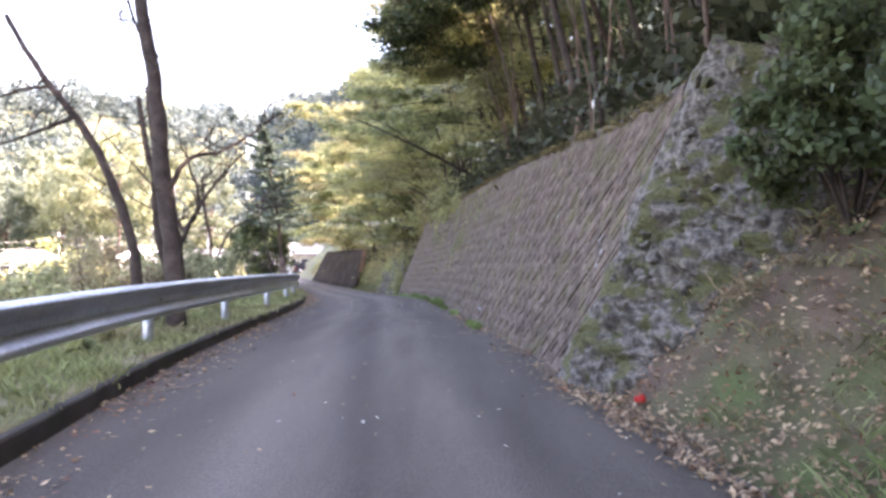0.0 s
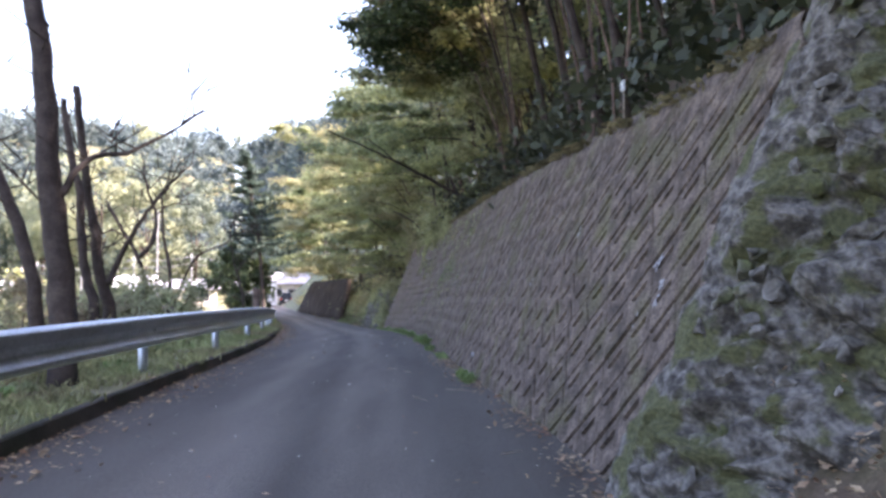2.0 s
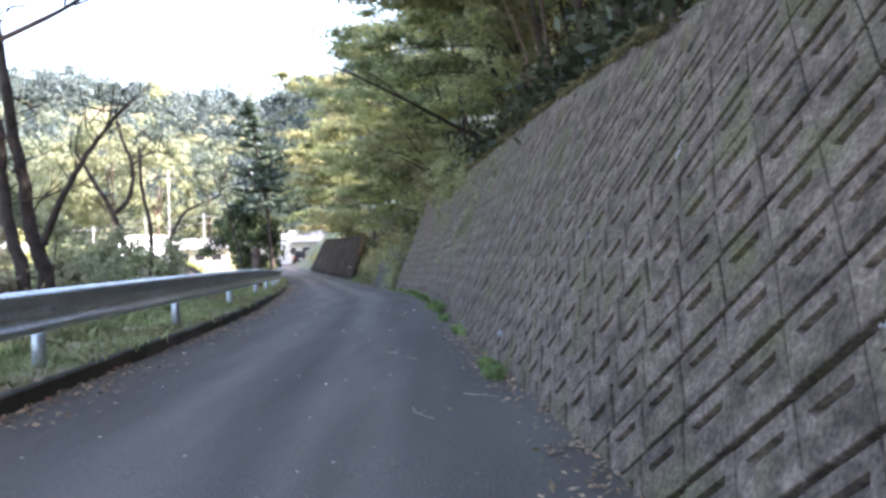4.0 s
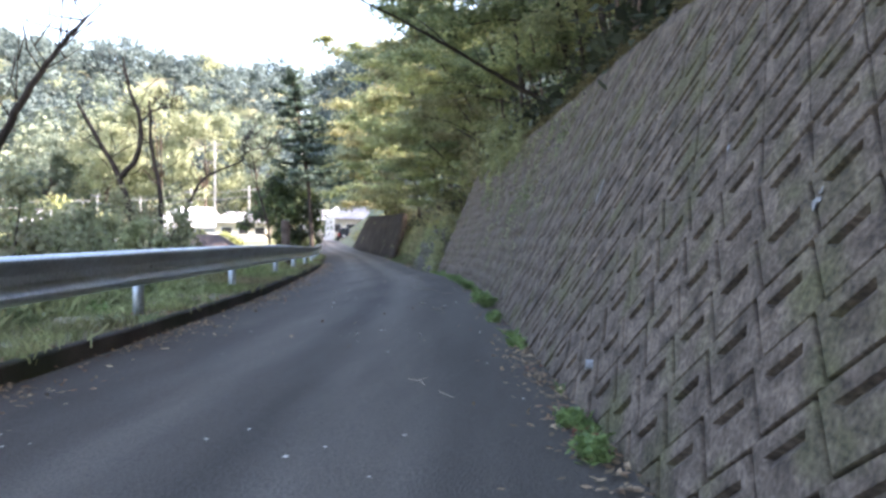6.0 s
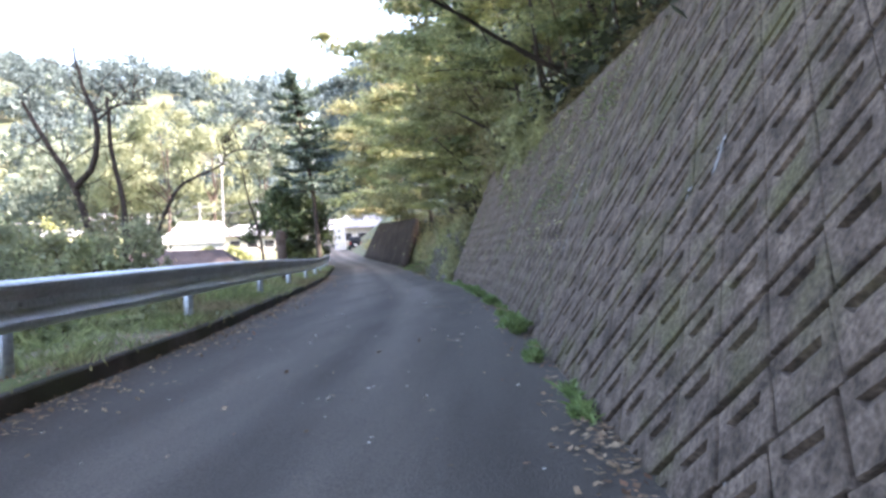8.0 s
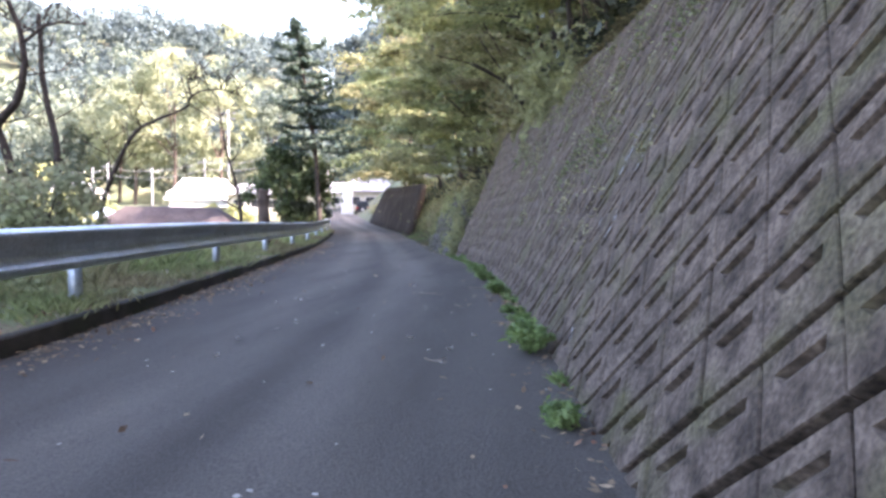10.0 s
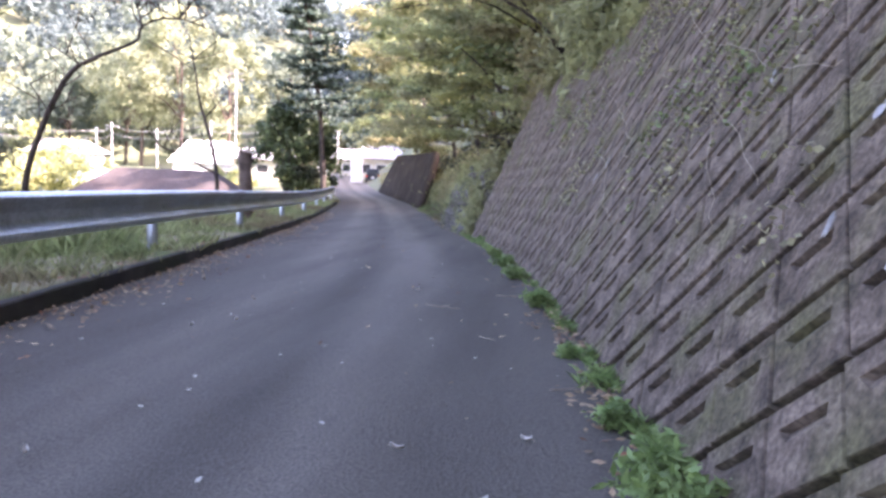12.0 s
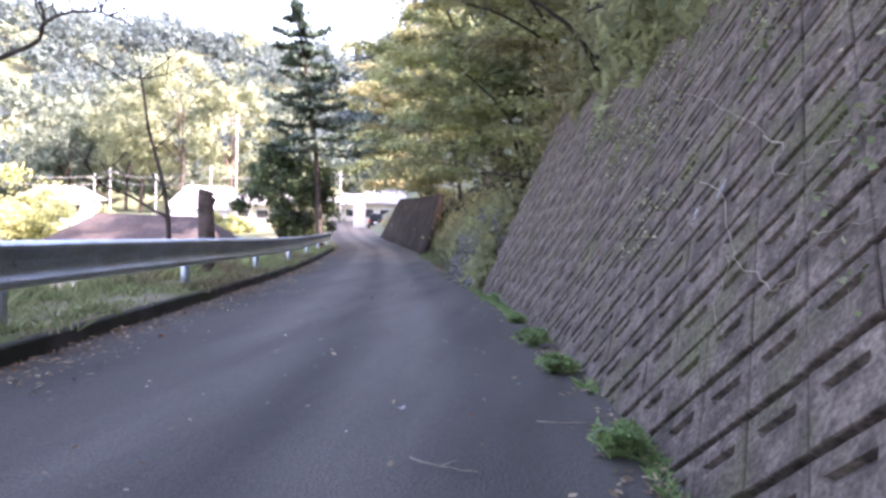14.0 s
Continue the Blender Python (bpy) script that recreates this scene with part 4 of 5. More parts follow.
def valley_tree(x, y, h, r, seed, leaf, label):
    """A full broadleaf tree on the valley floor."""
    rng = np.random.default_rng(seed)
    z = left_height(x, y)
    t = thing("valley_tree", (x, y, z), label, "tree", "bright trees behind the houses")
    limb("trunk", [(0, 0, -0.3), (0.3, 0, h * 0.35), (0.1, 0.2, h * 0.75)], 0.3, 0.08, BARK, t)
    cs, rs = [], []
    for k in range(46):
        w, e = rng.uniform(0, 2 * math.pi), rng.uniform(-0.8, 1.0)
        q = r * math.sqrt(1 - e * e) * rng.uniform(0.45, 1.0)
        c = (math.cos(w) * q, math.sin(w) * q, h * 0.6 + e * h * 0.36)
        cs.append(c)
        rs.append(r * rng.uniform(0.18, 0.36))
        if k < 7:
            limb("limb", [(0.2, 0, h * 0.3 + 0.3 * k), Vector(c) * 0.6 + Vector((0, 0, h * 0.2)), c], 0.12, 0.03, BARK, t, n=3, sides=6)
    pts, nrm = clump_points(cs, rs, 160, rng, 0.75, 0.3, True)
    nrm[:, 2] += 0.3
    quads_object("crown", leaf_quads(pts, 0.3, rng, 0.2, 1.5, facing=nrm, jitter=0.35), leaf, t)


# Evergreen tone with the distance haze mixed into its blue
CONIFER_HAZY = material("hazy_evergreen_leaf", (0.085, 0.115, 0.115), (0.12, 0.155, 0.145), 0.08, 0.9, 0, see=0.4, island=0.15, fine=0.3)
WOODS_GOLD = material("sunlit_wood_leaf", (0.24, 0.265, 0.16), (0.32, 0.34, 0.205), 0.1, 0.85, 0, see=0.45, island=0.15, fine=0.3)
far_woods()
for k, (x, y, h, r) in enumerate(((-57, 112, 19, 6.5), (-50, 110, 22, 6.5), (-44.5, 113, 19, 5.5), (-63, 118, 17, 6.0), (-39.5, 121, 17, 5.0), (-71, 116, 15, 6.0))):
    valley_tree(x, y, h, r, 900 + k, WOODS_GOLD if k < 4 else WOODS, "tall bright yellow-green broadleaf tree behind the houses")


# ---- houses ----
def house(name, x, y, z, w, d, h, rise, wallmat, roofmat, label, turn=0.0, over=0.5):
    t = thing(name, (x, y, z), label, "house")
    t.rotation_euler = (0, 0, radians(turn))
    part("wall", box_bm(bmesh.new(), -w / 2, -d / 2, -1, w / 2, d / 2, h), wallmat, t)
    bm = bmesh.new()
    W, D = w / 2 + over, d / 2 + over
    co = [(-W, -D, h), (W, -D, h), (W, D, h), (-W, D, h), (-W * 0.55, 0, h + rise), (W * 0.55, 0, h + rise)]
    lo = [(a, b, c - 0.14) for a, b, c in co[:4]]
    v = [bm.verts.new(c) for c in co + lo]
    for f in ((0, 1, 5, 4), (1, 2, 5), (2, 3, 4, 5), (3, 0, 4), (6, 7, 1, 0), (7, 8, 2, 1), (8, 9, 3, 2), (9, 6, 0, 3), (9, 8, 7, 6)):
        bm.faces.new([v[k] for k in f])
    part("roof", bm, roofmat, t)
    for k in range(3):
        cx = (k - 1) * w * 0.3
        win = part("window", box_bm(bmesh.new(), cx - 0.6, -d / 2 - 0.05, h * 0.35, cx + 0.6, -d / 2 + 0.02, h * 0.75), WHITE, t)
        part("pane", box_bm(bmesh.new(), cx - 0.53, -d / 2 - 0.06, h * 0.35 + 0.07, cx + 0.53, -d / 2 - 0.045, h * 0.75 - 0.07), DARK, win)
    return t


house("house", -19.6, 101, -2.3, 6.0, 7, 2.7, 1.5, PLASTER, ROOF, "cream house with a pale grey hipped roof beside the lane", 14)
house("house", -45, 110, -2.6, 9, 7, 2.2, 1.5, WHITE, ROOF_WHITE, "white house with a bright pale roof across the valley", 20)
house("house", -20.2, 51.5, -4.0, 8.4, 5.0, 1.75, 1.75, PLASTER, ROOF_BROWN, "long low house with a reddish brown roof below the road", 8, 0.5)
house("house", -37.5, 93, -4.2, 7.5, 6, 3.4, 2.3, WHITE, ROOF_WHITE, "white house with a bright pale roof behind the brown one", 24)
house("house", -37, 68, -4.3, 7, 5, 1.9, 1.2, WHITE, ROOF_BLUE, "low white house with a pale blue metal roof", 10)
house("shed", -28.5, 62, -4.2, 4, 3.5, 2.0, 1.0, WHITE, ROOF_WHITE, "small white roofed shed across the garden", -12)
house("house", -27, 118, -2.6, 9, 7, 2.6, 1.5, PLASTER, ROOF, "house with grey tiled roof behind the cream house", -8)


# ---- far block wall past the rocks ----
def far_wall():
    vs, fs = [], []
    ys = np.arange(50, 72, 1.0)
    for y in ys:
        x = float(wall_x(y)) + BATTER * float(road_z(y)) - 0.05
        z = float(road_z(y)) - 0.3
        top = 0.25 + 2.9 * float(ramp(y, 48, 52)) * (1 - float(ramp(y, 67, 71)))
        for h in np.linspace(0, 1, 5):
            vs.append((x + 0.35 * top * h, y, z + top * h))
    for i in range(len(ys) - 1):
        for j in range(4):
            a = i * 5 + j
            fs.append((a, a + 5, a + 6, a + 1))
    w = mesh_object("wall_far", vs, fs, WALL_SHADED)
    so = w.modifiers.new("thick", "SOLIDIFY")
    so.thickness, so.offset = 0.3, 1
    tagged(w, "brown concrete retaining wall farther down the lane, darkened for deep shade", "retaining wall", kind="structure")


# Deep shade below the trees is put into this dark brown
WALL_SHADED = material("shaded_concrete", (0.036, 0.028, 0.022), (0.066, 0.052, 0.042), 1.2, 0.95, 0.6, fine=30, spec=0.05)
far_wall()

# end of the lane: white gate wall and a parked car
gate = thing("gate_wall", (-19.7, 90, -2.2), "white painted gate wall beside the lane", "wall")
part("panel", box_bm(bmesh.new(), -0.6, -0.15, -0.3, 0.6, 0.15, 2.75, 0.02), WHITE, gate)
part("cap", box_bm(bmesh.new(), -0.68, -0.22, 2.75, 0.68, 0.22, 2.87, 0.02), WHITE, gate)


def parked_car(x, y, z, turn):
    car = thing("car", (x, y, z), "small dark parked car seen from behind", "car")
    car.rotation_euler = (0, 0, radians(turn))
    bm = bmesh.new()
    box_bm(bm, -0.74, -1.7, 0.28, 0.74, 1.7, 0.95, 0.1)
    part("body", bm, CARPAINT, car)
    bm = bmesh.new()
    r = box_bm(bm, -0.68, -1.5, 0.93, 0.68, 0.7, 1.5, 0.0)
    for v in bm.verts:
        if v.co.z > 1.3:
            v.co.x *= 0.82
            v.co.y = v.co.y * 0.8 - 0.1
    bmesh.ops.bevel(bm, geom=list(bm.edges), offset=0.06, segments=2, affect="EDGES")
    cab = part("cabin", bm, CARPAINT, car)
    part("rear_window", box_bm(bmesh.new(), -0.5, -1.53, 1.02, 0.5, -1.42, 1.36), GLASS, cab)
    for sx in (-1, 1):
        part("tail_light", box_bm(bmesh.new(), sx * 0.62 - 0.09, -1.74, 0.62, sx * 0.62 + 0.09, -1.66, 0.84, 0.02), RED, car)
        for sy in (-1.05, 1.05):
            bm = bmesh.new()
            bmesh.ops.create_cone(bm, cap_ends=True, segments=18, radius1=0.29, radius2=0.29, depth=0.18)
            bmesh.ops.rotate(bm, verts=bm.verts, cent=(0, 0, 0), matrix=Matrix.Rotation(radians(90), 3, "Y"))
            bmesh.ops.translate(bm, verts=bm.verts, vec=(sx * 0.68, sy, 0.29))
            part("wheel", bm, DARK, car)
    part("number_plate", box_bm(bmesh.new(), -0.17, -1.73, 0.5, 0.17, -1.69, 0.66), WHITE, car)


CARPAINT = material("car_paint", (0.02, 0.022, 0.03), (0.03, 0.032, 0.04), 1, 0.25, 0, spec=0.5)
GLASS = material("dark_glass", (0.02, 0.025, 0.03), (0.03, 0.035, 0.04), 1, 0.05, 0, spec=0.6)
RED = material("red_plastic", (0.35, 0.02, 0.015), (0.45, 0.03, 0.02), 3, 0.4, 0.1)
parked_car(-18.2, 91, float(road_z(91)), 14)


# ---- utility poles and wires ----
def utility_pole(x, y, z, h, r, arms=1):
    p = thing("utility_pole", (x, y, z), "tall pale concrete utility pole with cross-arm", "pole", "poles in the valley")
    limb("pole", [(0, 0, -0.5), (0, 0, h * 0.5), (0, 0, h)], r, r * 0.7, POLE, p, n=2, sides=10)
    for k in range(arms):
        part("cross_arm", box_bm(bmesh.new(), -0.9, -0.05, h - 0.5 - k * 0.7, 0.9, 0.05, h - 0.38 - k * 0.7), POLE, p)
    return p


POLE = material("pole_concrete", (0.24, 0.24, 0.24), (0.32, 0.32, 0.32), 2, 0.9, 0.2, fine=20)
SPOTS = [(-63, 91, 2.5), (-54.6, 98, 2.6), (-52.8, 98.4, 3.3), (-46.7, 98, 2.8), (-39.8, 98, 4.0), (-32.5, 99, 4.4), (-25, 101, 4.0)]
for k, (x, y, top) in enumerate(SPOTS):
    utility_pole(x, y, left_height(x, y), top - left_height(x, y), 0.12)
utility_pole(-36.9, 98.5, left_height(-36.9, 98.5), 10.1 - left_height(-36.9, 98.5), 0.12, 2)
for k, (a, b) in enumerate(zip(SPOTS[:-1], SPOTS[1:])):
    for drop in (0.4, 1.3):
        za, zb = a[2] - drop, b[2] - drop
        w = thing("cable", (a[0], a[1], za), "thin overhead cable between poles", "cable", "cables in the valley")
        d = Vector((b[0] - a[0], b[1] - a[1], zb - za))
        limb("strand", [(0, 0, 0), d * 0.5 - Vector((0, 0, 0.3)), d], 0.028, 0.028, POLE, w, n=4, sides=5)


# ---- undergrowth, grass, litter ----
def undergrowth():
    rng = np.random.default_rng(31)
    pts, low = [], []
    for k in range(1500):
        y = rng.uniform(-3, 62)
        e = rng.uniform(0.15, 12) if y > 6 else rng.uniform(1.2, 12)
        x = crest_x(y) + e
        z = right_height(x, y)
        r = rng.uniform(0.3, 0.8)
        pts.append(np.array((x, y, z + r * 0.6)) + rng.normal(size=(60, 3)) * np.array((r * 0.5, r * 0.5, r * 0.4)))
    # Dark leaves spread over the slope for the shaded inside of the wood
    ob = quads_object("undergrowth", leaf_quads(np.concatenate(pts), 0.11, rng, 0.3), LEAF_DARK_SHADE)
    tagged(ob, "undergrowth under the slope trees, coloured dark for the shade there", "undergrowth", kind="stuff")
    # hanging shrubs where the wall ends
    for k in range(620):
        y = rng.uniform(26.5, 52) if k < 420 else rng.uniform(52, 80)
        t = rng.uniform(0, 1)
        x = crest_x(y) + rng.uniform(-0.2, 1.0)
        z = float(crest_z(y)) + 0.3
        if y > 31.8:
            x = float(wall_x(y)) + (rng.uniform(0.25, 2.6) if y < 52 else rng.uniform(0.3, 4.0))
            z = right_height(x, y) + 0.15
        r = rng.uniform(0.25, 0.6)
        low.append(np.array((x, y, z)) + rng.normal(size=(100, 3)) * np.array((r * 0.6, r * 0.6, r * 0.6)))
    for k in range(180):
        y = rng.uniform(25, 32) if k < 50 else rng.uniform(31.8, 38)
        z = float(crest_z(y)) - abs(rng.normal()) * 0.3 if k < 50 else float(road_z(y)) + rng.uniform(0.1, 1.7)
        x = float(wall_x(y)) + BATTER * z - 0.02
        r = rng.uniform(0.08, 0.2)
        low.append(np.array((x, y, z)) + rng.normal(size=(60, 3)) * np.array((0.05, r, r)))
    ob = quads_object("hanging_shrubs", leaf_quads(np.concatenate(low), 0.08, rng, 0.1, 2.2, droop=0.6), LEAF_OLIVE)
    tagged(ob, "yellow-green shrubs hanging over the end of the wall", "shrubs", kind="stuff")


undergrowth()


def blades(points, height, rng, lean=0.5, width=0.006):
    n = len(points)
    w = rng.uniform(0, 2 * math.pi, n)
    side = np.stack([np.cos(w), np.sin(w), np.zeros(n)], 1) * width * rng.uniform(0.7, 1.6, (n, 1))
    h = height * rng.uniform(0.4, 1.3, (n, 1))
    tip = np.stack([rng.normal(size=n) * lean, rng.normal(size=n) * lean, np.ones(n)], 1) * h
    mid = tip * np.array([0.35, 0.35, 0.6])
    return np.stack([points - side, points + side, points + mid + side * 0.7, points + tip], 1)


def verge_grass():
    rng = np.random.default_rng(41)
    pts, tall = [], []
    for k in range(2300):
        y = rng.uniform(-2, 50)
        d = 0.16 + 2.6 * rng.random() ** 1.4
        x = float(kerb_x(y)) - d
        bare = fbm(x, y, 0.8, 4.0)
        if bare < -0.28 and d < 1.0 and y > 9:
            continue
        m = 26
        c = np.array((x, y, left_height(x, y) - 0.01)) + rng.normal(size=(m, 3)) * np.array((0.1, 0.1, 0.0))
        (tall if d > 0.9 and rng.random() < 0.5 else pts).append(c)
    g = np.concatenate([blades(np.concatenate(pts), 0.10, rng), blades(np.concatenate(tall), 0.24, rng, 0.4, 0.006)])
    tagged(quads_object("verge_grass", g, GRASS), "short green grass on the verge behind the kerb", "grass", kind="stuff")
    pts = []
    for k in range(480):
        if k < 220:
            y = rng.uniform(-1.5, 5.0)
            x = float(wall_x(y)) + rng.uniform(0.25, 2.2)
        else:
            y = rng.uniform(31.8, 52)
            x = float(wall_x(y)) + BATTER * float(road_z(y)) + rng.uniform(0.0, 1.0)
        pts.append(np.array((x, y, right_height(x, y) - 0.01)) + rng.normal(size=(40, 3)) * np.array((0.1, 0.1, 0)))
    tagged(quads_object("bank_grass", blades(np.concatenate(pts), 0.085, rng, 0.7, 0.0028), BANK_GRASS), "grass tufts on the earth bank", "grass", kind="stuff")


verge_grass()


def wall_foot_grass():
    rng = np.random.default_rng(47)
    pts = []
    for k in range(420):
        y = rng.uniform(10.5, 33)
        if fbm(2.0, y, 0.9, 9.0) < 0.2 and y < 27:
            continue
        x = float(wall_x(y)) + BATTER * float(road_z(y)) - abs(rng.normal()) * 0.05 - 0.01
        pts.append(np.array((x, y, float(road_z(y)))) + rng.normal(size=(16, 3)) * np.array((0.02, 0.06, 0.0)))
    tagged(quads_object("wall_foot_grass", blades(np.concatenate(pts), 0.06, rng, 0.8, 0.005), WEED), "thin strip of green grass at the foot of the wall", "grass", kind="stuff")


def crest_fringe():
    rng = np.random.default_rng(45)
    pts = []
    for k in range(420):
        y = rng.uniform(6.4, 32)
        x = crest_x(y) + rng.uniform(-0.06, 0.3)
        z = float(crest_z(y)) + (0.0 if x < crest_x(y) + 0.1 else 0.08)
        pts.append(np.array((x, y, z)) + rng.normal(size=(24, 3)) * np.array((0.04, 0.08, 0.02)))
    p = np.concatenate(pts)
    q = blades(p, 0.05, rng, 0.9, 0.003)
    q[:, 2:, 0] -= 0.02
    q[:, 3, 2] -= 0.06
    tagged(quads_object("crest_grass", q, FRINGE), "dry brownish grass hanging over the top of the wall", "grass", kind="stuff")


FRINGE = material("dry_grass", (0.10, 0.085, 0.04), (0.19, 0.16, 0.08), 2, 0.9, 0, see=0.3, island=0.4, fine=5)
crest_fringe()


def litter():
    rng = np.random.default_rng(51)
    pts = []
    for k in range(10000):
        y = rng.uniform(-2, 40)
        if k % 2:
            if fbm(0.0, y, 0.6, 8.0) < -0.1 and rng.random() < 0.7:
                continue
            x = float(kerb_x(y)) + 0.03 + abs(rng.normal()) * 0.24
        else:
            if fbm(5.0, y, 0.5, 2.0) < 0.0 and rng.random() < 0.75:
                continue
            x = float(wall_x(y)) + BATTER * float(road_z(y)) - abs(rng.normal()) * 0.13 - 0.01
        pts.append((x, y, float(road_z(y)) + 0.012 + 0.02 * rng.random()))
    for k in range(4200):
        y = rng.uniform(-2, 36)
        x = float(kerb_x(y)) - 0.02 - abs(rng.normal()) * 0.38
        if fbm(x, y, 0.9, 6.0) < -0.05:
            continue
        pts.append((x, y, max(left_height(x, y), float(road_z(y)) + 0.14 if x > float(kerb_x(y)) - 0.07 else -9.0) + 0.006 + 0.02 * rng.random()))
    for k in range(260):
        y = rng.uniform(2, 36)
        x = float(kerb_x(y)) + rng.random() * (float(wall_x(y)) - float(kerb_x(y)))
        pts.append((x, y, float(road_z(y)) + 0.012))
    q = leaf_quads(np.array(pts), 0.027, rng, 0.8, 1.8)
    tagged(quads_object("fallen_leaves", q, DRY), "dry brown leaves along the road edges", "leaf litter", kind="stuff")
    pts = []
    for k in range(24000):
        y = rng.uniform(-2, 6.2)
        x = float(wall_x(y)) + BATTER * float(road_z(y)) + rng.uniform(-0.15, 3.4)
        pts.append((x, y, max(right_height(x, y), float(road_z(y))) + 0.015 + 0.02 * rng.random()))
    q = leaf_quads(np.array(pts), 0.026, rng, 0.55, 1.8)
    tagged(quads_object("bank_litter", q, DRY), "brown leaf litter on the bank", "leaf litter", kind="stuff")
    pts = []
    for k in range(200):
        y = rng.uniform(2, 34)
        x = float(kerb_x(y)) + 0.2 + rng.random() * (float(wall_x(y)) - float(kerb_x(y)) - 0.3)
        pts.append((x, y, float(road_z(y)) + 0.008))
    tagged(quads_object("road_flecks", leaf_quads(np.array(pts), 0.022, rng, 0.9, 1.3), PALE), "pale grit and bits of leaf on the asphalt", "grit", kind="stuff")


wall_foot_grass()
PALE = material("pale_litter", (0.4, 0.38, 0.32), (0.6, 0.57, 0.5), 6, 0.9, 0, fine=9)
litter()


# ---- plants at the wall's foot ----
def weed(x, y, r, h, seed, leaf, label):
    rng = np.random.default_rng(seed)
    z = float(road_z(y))
    t = thing("weed_plant", (x, y, z), label, "weed", "weeds along the wall")
    qs = []
    for k in range(int(26 + 60 * r)):
        w = rng.uniform(0, 2 * math.pi)
        reach = r * rng.uniform(0.35, 1.1)
        hh = h * rng.uniform(0.5, 1.1)
        for q in np.linspace(0.2, 1.0, 8):
            c = np.array((math.cos(w) * reach * q, math.sin(w) * reach * q, hh * math.sin(q * 2.2)))
            qs.append(c + rng.normal(size=(4, 3)) * 0.016)
    quads_object("leaves", leaf_quads(np.concatenate(qs), 0.02 if r > 0.14 else 0.017, rng, 0.35, 2.8), leaf, t)
    for k in range(6):
        w = rng.uniform(0, 2 * math.pi)
        limb("stem", [(0, 0, -0.02), (math.cos(w) * r * 0.3, math.sin(w) * r * 0.3, h * 0.6), (math.cos(w) * r * 0.8, math.sin(w) * r * 0.8, h * 0.75)], 0.005, 0.002, WEED, t, n=3, sides=5)


WEEDS = [(-0.52, 21.72, 0.16, 0.15), (-0.80, 23.69, 0.15, 0.14), (-0.96, 24.99, 0.17, 0.15), (-1.18, 26.83, 0.11, 0.09), (-0.12, 17.74, 0.21, 0.2), (-0.06, 18.3, 0.1, 0.09), (-0.2, 18.62, 0.1, 0.09), (0.02, 16.03, 0.1, 0.09), (0.47, 11.5, 0.08, 0.07), (0.5, 10.96, 0.1, 0.09), (-0.33, 19.9, 0.07, 0.05), (-1.6, 29.5, 0.14, 0.12), (0.22, 14.2, 0.06, 0.05)]
for k, (x, y, r, h) in enumerate(WEEDS):
    weed(x, y, r * 0.84, h * 0.9, 700 + k, WEED, "leafy green weed growing at the foot of the wall")


# ---- twigs ----
def twig(points, r=0.0042):
    b = Vector(points[0])
    t = thing("twig", tuple(b), "thin dry pale twig lying on the asphalt", "twig", "twigs on the road")
    limb("stick", [Vector(p) - b for p in points], r, r * 0.5, TWIG, t, n=4, wob=0.004, sides=5)
    if len(points) > 2:
        m = Vector(points[1]) - b
        limb("side_stick", [m, m + Vector((0.06, 0.05, 0.012))], r * 0.6, r * 0.3, TWIG, t, n=2, sides=5)


def on_road(x, y, h=0.012):
    return (x, y, float(road_z(y)) + h)


TWIG = material("twig_bark", (0.25, 0.2, 0.14), (0.4, 0.34, 0.26), 8, 0.9, 0.2, fine=30)
for pts in ([(-0.117, 9.87), (-0.08, 9.7), (0.03, 9.55)], [(0.237, 10.33), (0.36, 10.27), (0.48, 10.21)], [(-1.44, 21.4), (-1.3, 21.33), (-1.14, 21.3)], [(-0.9, 22.19), (-0.63, 22.25)], [(-0.81, 17.35), (-0.73, 17.3), (-0.66, 17.29)], [(-0.54, 12.55), (-0.47, 12.52), (-0.41, 12.37)], [(-0.3, 12.2), (-0.2, 12.05)], [(0.55, 7.2), (0.7, 7.3)], [(-2.35, 5.6), (-2.1, 5.9), (-2.0, 6.2)], [(0.85, 5.3), (1.15, 5.5), (1.45, 5.45)], [(-0.82, 17.36), (-0.74, 17.30), (-0.66, 17.29)], [(-0.90, 20.25), (-0.79, 20.17)], [(-0.45, 19.08), (-0.20, 19.25)]):
    twig([on_road(*p) for p in pts])
def fallen_leaf(x, y, seed):
    """One curled dry leaf with a midrib fold and a stalk."""
    rng = random.Random(seed)
    t = thing("fallen_leaf", (x, y, float(road_z(y)) + 0.004), "pale curled dry leaf lying on the asphalt", "leaf", "leaves on the lane")
    t.rotation_euler = (0, 0, rng.uniform(0, 6.28))
    ln, wd = rng.uniform(0.04, 0.06), rng.uniform(0.01, 0.016)
    vs, fs = [], []
    for i in range(7):
        u = i / 6
        w = wd * math.sin(math.pi * (0.06 + 0.9 * u)) ** 0.8
        up = 0.012 * (2 * u - 1) ** 2
        vs += [((u - 0.5) * ln, -w, up + 0.014), ((u - 0.5) * ln, 0, up), ((u - 0.5) * ln, w, up + 0.012)]
    for i in range(6):
        for j in range(2):
            a = i * 3 + j
            fs.append((a, a + 1, a + 4, a + 3))
    mesh_object("blade", vs, fs, PALE, t)
    limb("stalk", [(-ln * 0.5, 0, 0.012), (-ln * 0.75, 0.006, 0.006)], 0.0016, 0.001, TWIG, t, n=2, sides=5)


for k, (x, y) in enumerate(((-2.28, 17.76), (-0.69, 17.74), (-1.04, 18.13), (-1.32, 14.62), (-2.17, 17.15), (-1.65, 22.23), (-2.76, 19.92), (-2.58, 20.21), (-0.70, 14.66), (-0.56, 18.35))):
    fallen_leaf(x, y, k)
